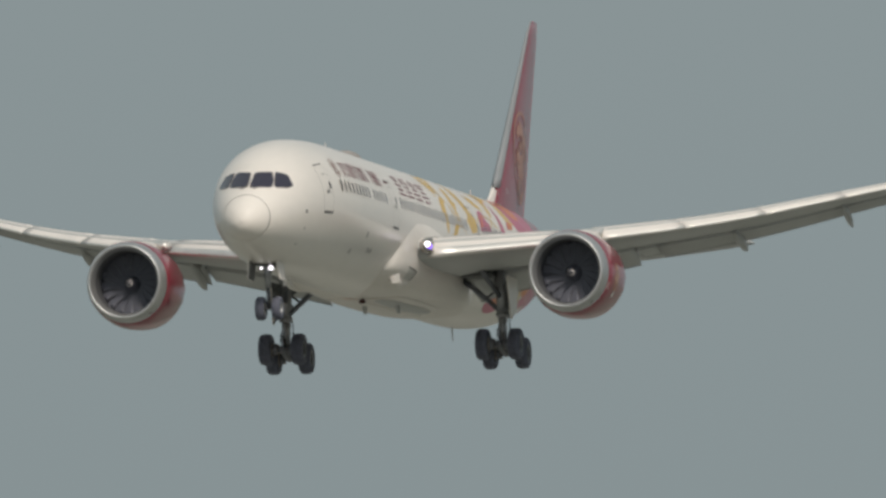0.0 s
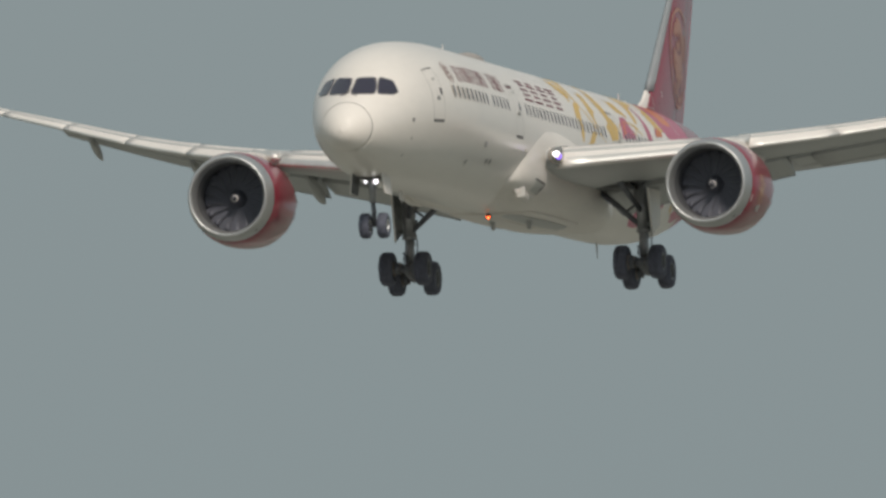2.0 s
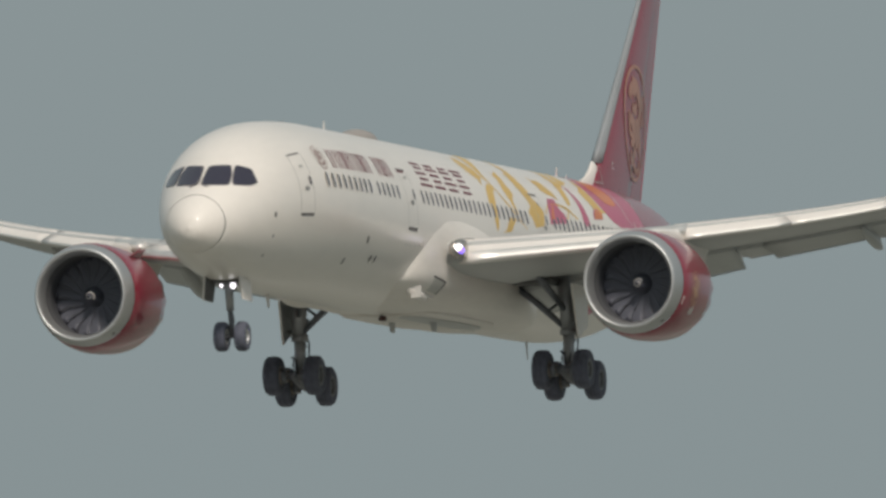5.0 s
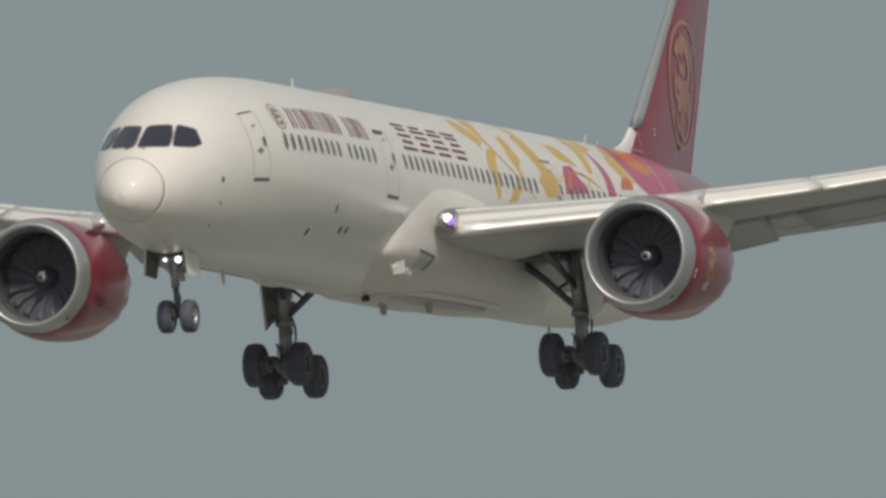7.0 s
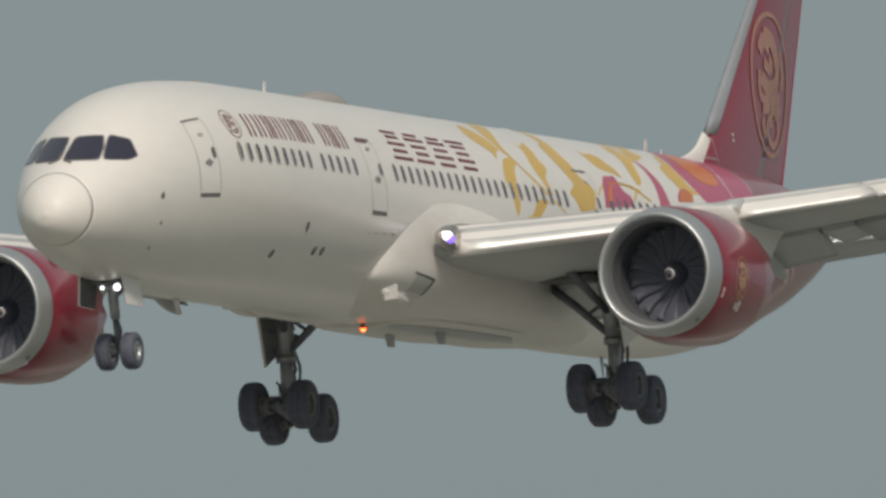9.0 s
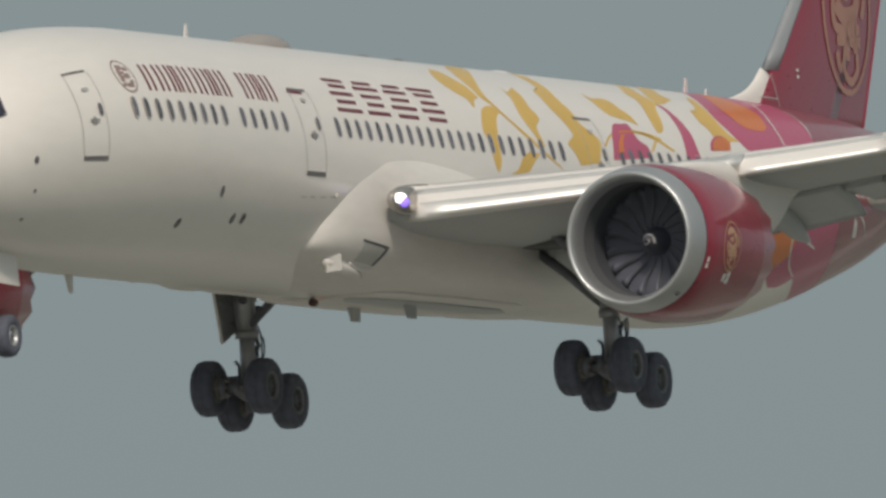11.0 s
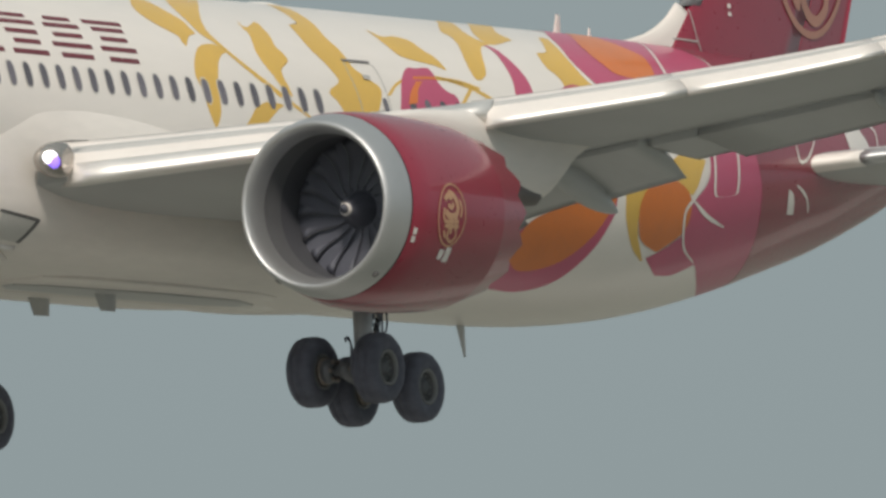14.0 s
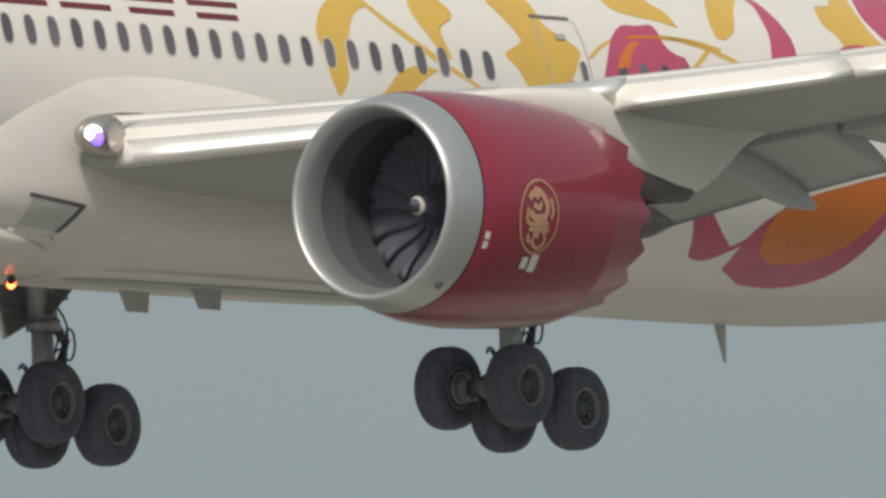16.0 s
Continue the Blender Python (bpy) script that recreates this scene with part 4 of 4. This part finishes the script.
def build_art():
    build_leaves()
    for side in (1, -1):
        far = [(62.0, th) for x, th in AFT_EDGE]
        part("aft_paint_field", band(AFT_EDGE, far, 0.006, 90, 30, side), PINK, airliner, "magenta pink paint over the rear fuselage")
        far = [(62.1, th) for x, th in CRIMSON_EDGE]
        part("aft_paint_field", band(CRIMSON_EDGE, far, 0.010, 90, 26, side), RED, airliner, "crimson paint round the tail cone")
    for a, b in (([(55.68, 19.3), (55.72, 14), (55.8, 9), (55.93, 2.8)], [(56.66, 20.5), (56.65, 16.5), (56.9, 11), (57.16, 2.2)]), ([(52.55, -11.1), (52.6, -17), (52.72, -24)], [(52.8, -13.5), (52.95, -18), (53.08, -25)])):
        part("painted_petal", band(a, b, 0.018), WHITE, airliner, "white painted petal on the tail cone")
    for spine in ([(57.1, 22), (57.5, 18), (57.57, 12), (57.5, 2.7)], [(52.95, 9.4), (53.06, 1.6), (53.42, 1.5), (53.76, 6.7), (54.04, 13.8)], [(52.96, -9.9), (53.4, -15), (53.65, -19), (53.9, -26)]):
        part("painted_line", ribbon(spine, [0.05, 0.09, 0.07, 0.05], 0.018), WHITE, airliner, "thin white painted line")
    for spine in ([(49.7, 80), (48.5, 51.6), (48.1, 34), (48.2, 22)], [(50.9, 63.3), (50.9, 49), (50.6, 37)], [(47.9, -11), (48.7, -18.5), (49.7, -24.7)], [(48.5, 12), (48.6, 0), (48.1, -10), (47.7, -17), (48.1, -31), (49.0, -40)]):
        part("painted_line", ribbon(spine, [0.03, 0.10, 0.09, 0.03], 0.016), WHITE, airliner, "thin white painted line")


# ------------------------------------------------------------------ plain livery marks
def bar(x0, x1, t0, t1, mat, out=0.007, lean=0.0):
    return part("livery_bar", band([(x0 + lean, t1), (x0, t0)], [(x1 + lean, t1), (x1, t0)], out, 6, 2), mat, airliner)


def build_marks():
    for k in range(10):
        x = 9.25 + 0.71 * k + (0.55 if k > 6 else 0)
        for dx in (0.0, 0.24, 0.44) if k % 3 == 2 else (0.05, 0.36):
            bar(x + dx, x + dx + 0.13, 25.5, 40.5, MAROON, lean=0.12)
    bar(17.5, 18.4, 31.2, 32.8, MAROON)
    for k in range(4):
        x = 20.15 + 1.74 * k
        for i, lo in enumerate((24.0, 28.6, 33.2, 37.8, 41.4)):
            inset = (0.0, 0.22, 0.08, 0.28, 0.16)[(i + 2 * k) % 5]
            bar(x + inset, x + 1.47 - inset * 0.7, lo, lo + 2.1, MAROON)
    # round emblem ahead of the bars
    ring = [(8.4 + 0.46 * math.cos(a), 33.7 + 9.2 * math.sin(a)) for a in np.linspace(0, 2 * math.pi, 25)]
    part("livery_emblem", ribbon(ring, [0.05, 0.05], 0.008, 2, 40), EMBLEM_GREY, airliner, "plain brown ring emblem")
    for x0, x1, t0, t1 in ((8.2, 8.5, 37, 40), (8.12, 8.3, 30, 37), (8.4, 8.66, 32, 35), (8.3, 8.62, 27, 29.5), (8.5, 8.72, 36.5, 38.6), (8.22, 8.4, 32.2, 33.8), (8.52, 8.68, 28.8, 31), (8.1, 8.26, 27.6, 29.4), (8.3, 8.46, 34.6, 36.2)):
        bar(x0, x1, t0, t1, EMBLEM_GREY)


def fin_side(x, z, side, out=0.02):
    tab = spline([(2.2, 50.9, 7.6), (3.65, 52.25, 6.85), (7.8, 56.5, 4.25), (11.3, 60.1, 2.0), (11.75, 60.75, 1.4)], 80)
    xl, c = np.interp(z, tab[:, 0], tab[:, 1]), np.interp(z, tab[:, 0], tab[:, 2])
    u = min(1, max(0.01, (x - xl) / c))
    half = 5 * 0.095 * (0.2969 * math.sqrt(u) - 0.126 * u - 0.3516 * u ** 2 + 0.2843 * u ** 3 - 0.1036 * u ** 4) * c
    return Vector((x, side * (half + out), z))


def engine_side(x, th, side, out=0.015):
    r = float(np.interp(x, [21.47, 22.2, 22.9, 23.7, 24.5, 25.1], [1.768, 1.828, 1.842, 1.825, 1.785, 1.735])) + out
    a = radians(th)
    fall = 0.10 * min(1, max(0, -r * math.sin(a) / 1.7)) * max(0, min(1, (x - 21.62) / 0.9))
    return Vector((x, side * (9.73 + r * math.cos(a)), -2.19 + r * math.sin(a) - fall))


def strip_on(put, pts, width, n=30):
    """A flat stroke laid on any surface: put(u, v) gives its points."""
    s = spline(pts, n)
    bm = bmesh.new()
    rows = []
    for i in range(n):
        t = s[min(i + 1, n - 1)] - s[max(i - 1, 0)]
        t /= np.linalg.norm(t) + 1e-9
        nrm = np.array([-t[1], t[0]]) * width / 2
        rows.append([bm.verts.new(put(*(s[i] + nrm * k))) for k in (-1, 0, 1)])
    for r, q in zip(rows, rows[1:]):
        for i in range(2):
            bm.faces.new((r[i], r[i + 1], q[i + 1], q[i]))
    return bm


def emblem(put, cx, cy, rx, ry, width, parent, mat):
    """The plain gold emblem: an oval ring round a curl and two bars."""
    part("emblem_ring", strip_on(put, [(cx + rx * math.cos(a), cy + ry * math.sin(a)) for a in np.linspace(0, 2 * math.pi, 25)], width * 0.7, 60), mat, parent, "plain gold oval ring")
    u = lambda a, b: (cx + a * rx, cy + b * ry)
    for pts, w in (([u(-0.3, 0.72), u(0.1, 0.62), u(0.38, 0.3), u(0.3, 0.02), u(-0.2, -0.05), u(-0.5, 0.1)], 2.2), ([u(-0.55, 0.45), u(-0.35, 0.62), u(-0.05, 0.5)], 2.0), ([u(-0.6, 0.2), u(-0.62, -0.1), u(-0.4, -0.22), u(0.5, -0.2)], 1.3),
                   ([u(-0.5, -0.36), u(0.55, -0.36)], 1.3), ([u(-0.15, -0.42), u(-0.2, -0.7), u(0.1, -0.86), u(0.4, -0.72), u(0.4, -0.5)], 1.1), ([u(-0.35, 0.30), u(-0.05, 0.22), u(0.05, 0.38)], 1.6), ([u(0.55, 0.5), u(0.7, 0.2), u(0.62, -0.05)], 1.3), ([u(0.28, -0.02), u(0.34, -0.5)], 1.6), ([u(-0.02, -0.06), u(-0.02, -0.6)], 1.4), ([u(-0.5, -0.5), u(-0.42, -0.66), u(-0.3, -0.72)], 1.3)):
        part("emblem_stroke", strip_on(put, pts, width * w, 16), mat, parent)


def build_emblems():
    for side in (-1, 1):
        # fine lines and marks at the fin's foot
        for pts in ([(52.45, 3.7), (52.5, 3.2), (52.6, 2.85)], [(51.75, 3.1), (52.1, 3.08), (52.55, 3.05)]):
            part("painted_line", strip_on(lambda x, z: fin_side(x, z, side), pts, 0.03, 12), SEAM_LIGHT, airliner, "thin pale line")
        for z in (3.66, 3.82):
            part("fin_mark", strip_on(lambda x, z: fin_side(x, z, side), [(53.72, z), (53.84, z)], 0.08, 3), WHITE, airliner)
        emblem(lambda x, z: fin_side(x, z, side), 57.32, 5.42, 1.68, 2.0, 0.21, airliner, FIN_TAN)
        emblem(lambda x, h: engine_side(x, math.degrees(h / 1.86) - 4, side), 22.93, -0.065, 0.505, 0.575, 0.055, airliner, TAN)
        for x, th, w, h in ((22.8, -29, 0.16, 6), (23.04, -29, 0.2, 9), (21.72, -18, 0.12, 4), (21.72, -23, 0.12, 4)):
            bm = bmesh.new()
            g = [[bm.verts.new(engine_side(x + w * i / 2, th + h * j / 2, side, 0.012)) for i in (-1, 0, 1)] for j in (-1, 0, 1)]
            for j in range(2):
                for i in range(2):
                    bm.faces.new((g[j][i], g[j][i + 1], g[j + 1][i + 1], g[j + 1][i]))
            part("cowl_placard", bm, WING_WHITE, airliner, "small white cowl placard")


# ------------------------------------------------------------------ cabin windows and doors
def build_windows():
    def oval(rw, rh, out):
        bm = bmesh.new()
        ring = []
        for a in np.linspace(0, 2 * math.pi, 20, endpoint=False):
            ca, sa = math.cos(a), math.sin(a)
            p = skin(25.0 + rw * math.copysign(abs(ca) ** 0.72, ca), 15.6 + math.degrees(rh * math.copysign(abs(sa) ** 0.72, sa) / 2.93), out)
            ring.append(p - Vector((25.0, 0, 0)))
        mid = sum(ring, Vector()) / len(ring)
        c = bm.verts.new(mid + Vector((0, -0.012, 0.003)))
        vs = [bm.verts.new(p) for p in ring]
        for i in range(20):
            bm.faces.new((vs[i], vs[(i + 1) % 20], c))
        return bm

    pane = part("passenger_window", oval(0.128, 0.245, 0.010), CABIN_GLASS, airliner, "dark oval cabin window")
    rim = part("window_rim", oval(0.165, 0.280, 0.006), NOSE_SEAM, pane)
    spots = [8.2 + 0.608 * i for i in range(9)] + [14.15 + 0.615 * i for i in range(5)] + [19.75 + 0.612 * i for i in range(23)] + [36.9 + 0.6 * i for i in range(17)]
    first = True
    for side in (1, -1):
        for x in spots:
            if first:
                w, first = pane, False
            else:
                w = new("passenger_window", pane.data)
                w.parent = airliner
                r = new("window_rim", rim.data)
                r.parent = w
                tagged(w, "dark oval cabin window")
            dy = 0.0 if x > 12 else 2.87 * 0.965 - (-skin(x, 15.6).y)
            w.matrix_basis = Matrix.Translation((x, dy * side, 0)) @ Matrix.Diagonal((1, side, 1, 1))


def build_doors():
    for x0, x1, lo, hi in ((5.62, 6.75, -8, 38), (17.6, 18.75, -7, 33.2), (34.85, 36.0, -7, 34.5), (48.9, 50.0, -11, 27)):
        for side in (1, -1):
            def put(u, v):
                return skin(u, v if side > 0 else 180 - v, 0.008 if u < 40 else 0.018)
            r, q = 0.16, 3.2
            loop = [(x0, lo + q), (x0, (lo + hi) / 2), (x0, hi - q), (x0 + r, hi), (x1 - r, hi), (x1, hi - q), (x1, (lo + hi) / 2), (x1, lo + q), (x1 - r, lo), (x0 + r, lo), (x0, lo + q)]
            d = part("cabin_door", strip_on(put, loop, 0.035 if x0 < 40 else 0.10, 90), SEAM_LIGHT if x0 < 40 else WHITE, airliner, "closed cabin door outlined by a fine grey seam")
            if x0 > 40:
                continue
            for a, b, t0, t1, nm, mat in ((x0 + 0.02, x1 - 0.02, lo - 1.6, lo + 0.6, "door_sill", SEAM), (x0 - 0.03, x1 - 0.1, hi - 0.3, hi + 1.0, "rain_gutter", SEAM)):
                part(nm, band([(a, t1), (a, t0)], [(b, t1), (b, t0)], 0.014, 4, 3, side), mat, d)
            mid = (x0 + x1) / 2
            part("door_handle", band([(mid - 0.2, 11.2), (mid - 0.2, 9.6)], [(mid + 0.2, 11.2), (mid + 0.2, 9.6)], 0.03, 4, 3, side), HANDLE, d)
            part("door_handle", band([(mid - 0.06, 12.4), (mid - 0.06, 8.4)], [(mid + 0.06, 12.4), (mid + 0.06, 8.4)], 0.034, 4, 3, side), HANDLE, d)
            part("door_window", patch([(x1 - 0.27, 13.2), (x1 - 0.27, 18.6), (x1 - 0.13, 18.6), (x1 - 0.13, 13.2)], 1, 0.03, side), CABIN_GLASS, d)
            part("door_placard", band([(mid - 0.14, 28.5), (mid - 0.14, 26.6)], [(mid + 0.14, 28.5), (mid + 0.14, 26.6)], 0.03, 4, 2, side), SEAM_LIGHT, d)


# ------------------------------------------------------------------ small fittings
def blade(x, y, z, length, height, rake=0.3, down=False, mat=None, name="blade_antenna", w=0.05, tip=0.5):
    s = -1 if down else 1
    rings = []
    for f in (0, 0.5, 1):
        c = length * (1 - (1 - tip) * f)
        rings.append([Vector((x + rake * f + c * u, y + w * v * (1 - 0.5 * f), z + s * height * f)) for u, v in ((0, 0), (0.25, 0.5), (0.7, 0.4), (1, 0), (0.7, -0.4), (0.25, -0.5))])
    return part(name, loft(rings), mat or WHITE, airliner, smooth=False)


def build_fittings():
    blade(17.05, 0, 2.95, 0.32, 0.36, 0.12)
    blade(47.27, 0, 2.9, 0.34, 0.46, 0.14)
    blade(48.62, 0, 2.88, 0.16, 0.28, 0.08)
    blade(9.6, 0, -2.93, 0.55, 0.48, 0.28, True, FAIRING)
    for y in (-0.80, 0.68):
        blade(27.8, y, -2.98, 0.85, 0.36, 0.22, True, WING_GREY, "drain_mast", 0.2, 0.7)
    blade(43.1, 0, -2.93, 0.34, 0.62, 0.28, True, WING_GREY, "drain_mast", 0.06, 0.25)
    rings = [[Vector((x, w * math.cos(a), 2.84 + h * max(0, math.sin(a)))) for a in np.linspace(-0.2, math.pi + 0.2, 18)] for x, w, h in spline([(19.9, 0.1, 0.14), (20.4, 0.45, 0.30), (21.2, 0.58, 0.42), (22.1, 0.56, 0.41), (22.8, 0.3, 0.28), (23.2, 0.08, 0.13)], 18)]
    part("satellite_dome", loft(rings), DOME, airliner, "low tan-grey antenna dome on the crown")
    for x, l in ((27.2, 0.6), (29.3, 0.6), (35.2, 1.4)):
        rings = [[Vector((x + l * f, 0.28 * s * math.cos(a), 2.93 + 0.11 * s * max(0, math.sin(a)))) for a in np.linspace(-0.2, math.pi + 0.2, 12)] for f, s in ((0, 0.1), (0.2, 0.8), (0.5, 1), (0.8, 0.8), (1, 0.1))]
        part("crown_antenna", loft(rings), WHITE if l > 1 else SEAM, airliner)
    # sensor plates and probes on the forward side
    for x, th, r in ((3.72, -6, 0.085), (3.87, -24.7, 0.05), (3.9, -44, 0.05), (12.93, -19.9, 0.10), (11.23, -37.6, 0.10), (14.1, -32.5, 0.10), (14.68, -32.1, 0.10)):
        loop = [(x + r * math.cos(a), th + math.degrees(1.4 * r * math.sin(a) / 2.9)) for a in np.linspace(0, 2 * math.pi, 8, endpoint=False)]
        part("sensor_port", patch(loop, 1, 0.016), SEAM, airliner)
    for k in (-1, 1):
        a, b = nose_skin(0.10 * k, 0.27, 0.03), nose_skin(0.32 * k, 0.20, 0.04)
        part("wiper_arm", tube([a, nose_skin(0.05 * k, 0.55, 0.03)], 0.018, 6), SEAM, airliner, "dark parked windshield wiper")
        part("wiper_arm", tube([nose_skin(0.07 * k, 0.30, 0.03), b], 0.02, 6), SEAM, airliner)
    # faint stencils ahead of the wing root, and a pale bump for a glint
    for x, th, w in ((17.68, -18.6, 0.16), (18.19, -18.3, 0.16), (18.81, -17.9, 0.16), (19.37, -17.4, 0.16)):
        part("stencil_bar", band([(x - w, th + 0.35), (x + w, th + 0.35)], [(x - w, th - 0.35), (x + w, th - 0.35)], 0.006, 3, 1), INLET, airliner, "faint grey stencil bar")
    at = skin(19.54, -16.3, 0.0)
    part("glint_bump", turned([(-0.03, 0.05), (0.02, 0.05), (0.05, 0.03), (0.06, 0.002)], at, "y", 12), WING_WHITE, airliner, "small pale bump standing in for a glint")
    # air inlet and outlet ducts on the belly fairing's flank
    for side in (-1, 1):
        def panel(corners, out, n=6):
            a, b, c, d = [np.array(q) for q in corners]
            bm = bmesh.new()
            g = [[bm.verts.new(flank(*((a + (b - a) * u) * (1 - v) + (d + (c - d) * u) * v), side, out)) for u in np.linspace(0, 1, n)] for v in np.linspace(0, 1, n)]
            for j in range(n - 1):
                for i in range(n - 1):
                    bm.faces.new((g[j][i], g[j][i + 1], g[j + 1][i + 1], g[j + 1][i]))
            return bm
        part("air_inlet", panel(((21.0, -1.86), (22.25, -1.99), (21.92, -2.42), (20.9, -2.35)), 0.012), INLET, airliner, "sunken grey air inlet")
        # dark strips paint the shade along the inlet's top and aft edges
        part("inlet_shade", panel(((20.9, -1.83), (22.3, -1.97), (22.27, -2.03), (20.9, -1.89)), 0.016), BAY_AND_SHADE, airliner)
        part("inlet_shade", panel(((22.2, -1.98), (22.34, -1.99), (22.0, -2.43), (21.86, -2.42)), 0.018), BAY_AND_SHADE, airliner)
        q = [flank(x, z, side, 0.05) for x, z in ((19.75, -2.35), (20.3, -2.45), (21.2, -2.58), (22.3, -2.72))]
        part("exhaust_duct", tube(spline(q, 12), [0.08, 0.15, 0.19, 0.2, 0.2, 0.2, 0.19, 0.18, 0.16, 0.13, 0.09, 0.03], 14), FAIRING, airliner, "white air outlet duct")
        at, u, v = flank(20.0, -2.42, side, 0.24), Vector((0.18, side * 0.12, 0.03)), Vector((-0.05, 0.02 * side, 0.19))
        part("outlet_flap", slab([at - u - v, at + u - v, at + u + v, at - u + v], 0.07, u.cross(v)), WING_WHITE, airliner, "small open white outlet flap", smooth=False)
        q = [flank(x, z, side, 0.03) for x, z in ((20.75, -2.40), (21.3, -2.50), (21.95, -2.52))]
        part("inlet_lip", tube(spline(q, 8), 0.055, 10), WING_WHITE, airliner, "pale rounded lip under the air inlet")
    # wheel bays seen past the legs
    for side in (-1, 1):
        part("wheel_bay", block((29.6, side * 2.7, -1.72), (32.2, side * 4.6, -1.5), 0.05), BAY_AND_SHADE, airliner, "dark open wheel bay", smooth=False)
    part("wheel_bay", block((4.5, -0.45, -2.83), (6.3, 0.45, -2.5), 0.05), BAY_AND_SHADE, airliner, smooth=False)
    part("beacon_base", turned([(0, 0.07), (0.04, 0.065), (0.07, 0.04), (0.08, 0.005)], (11.75, 0, 2.86), "z", 14), SEAM, airliner)


def build_beacon(name, place, z_post, k=1.0):
    """A red lamp in a hood that turns about an upright axis."""
    b = part(name, turned([(a * k, r * k) for a, r in ((0.10, 0.004), (0.10, 0.10), (-0.16, 0.115), (-0.16, 0.108), (0.09, 0.098))], (0, 0, 0), "x", 18), RED_LENS, airliner, "turning red beacon lamp on the body")
    part("beacon_lamp", turned([(0.06 * k, 0.004), (0.06 * k, 0.099 * k)], (0, 0, 0), "x", 16), LAMP_RED, b, "glowing red lamp")
    b.matrix_basis = pose(*place)
    part("beacon_post", tube([(place[0], place[1], z_post), (place[0], place[1], place[2])], 0.06, 10), SEAM, airliner)
    return b


build_art()
build_marks()
build_emblems()
build_windows()
build_doors()
build_fittings()
BEACONS = [build_beacon("belly_beacon", (23.9, -0.15, -3.10), -2.9, 0.85), build_beacon("crown_beacon", (11.75, 0, 2.965), 2.85, 0.38)]


# ------------------------------------------------------------------ what moves
def motions():
    walk(airliner, [(t, pose(x, y, z, rx, ry, rz)) for t, x, y, z, rx, ry, rz in FLIGHT])
    for fan, lead in zip(FANS, (0.0, 70.0)):
        rest = fan.matrix_basis.copy()
        walk(fan, [(k * 0.2, rest @ pose(0, 0, 0, lead + 62.0 * k)) for k in range(81)])
    for lamp in BEACONS:
        rest = lamp.matrix_basis.copy()
        walk(lamp, [(k * 0.1, rest @ pose(0, 0, 0, 0, 0, 14.0 + 255.3 * (k * 0.1 - 0.53) + 1.6 * k * 0.1)) for k in range(161)])


motions()
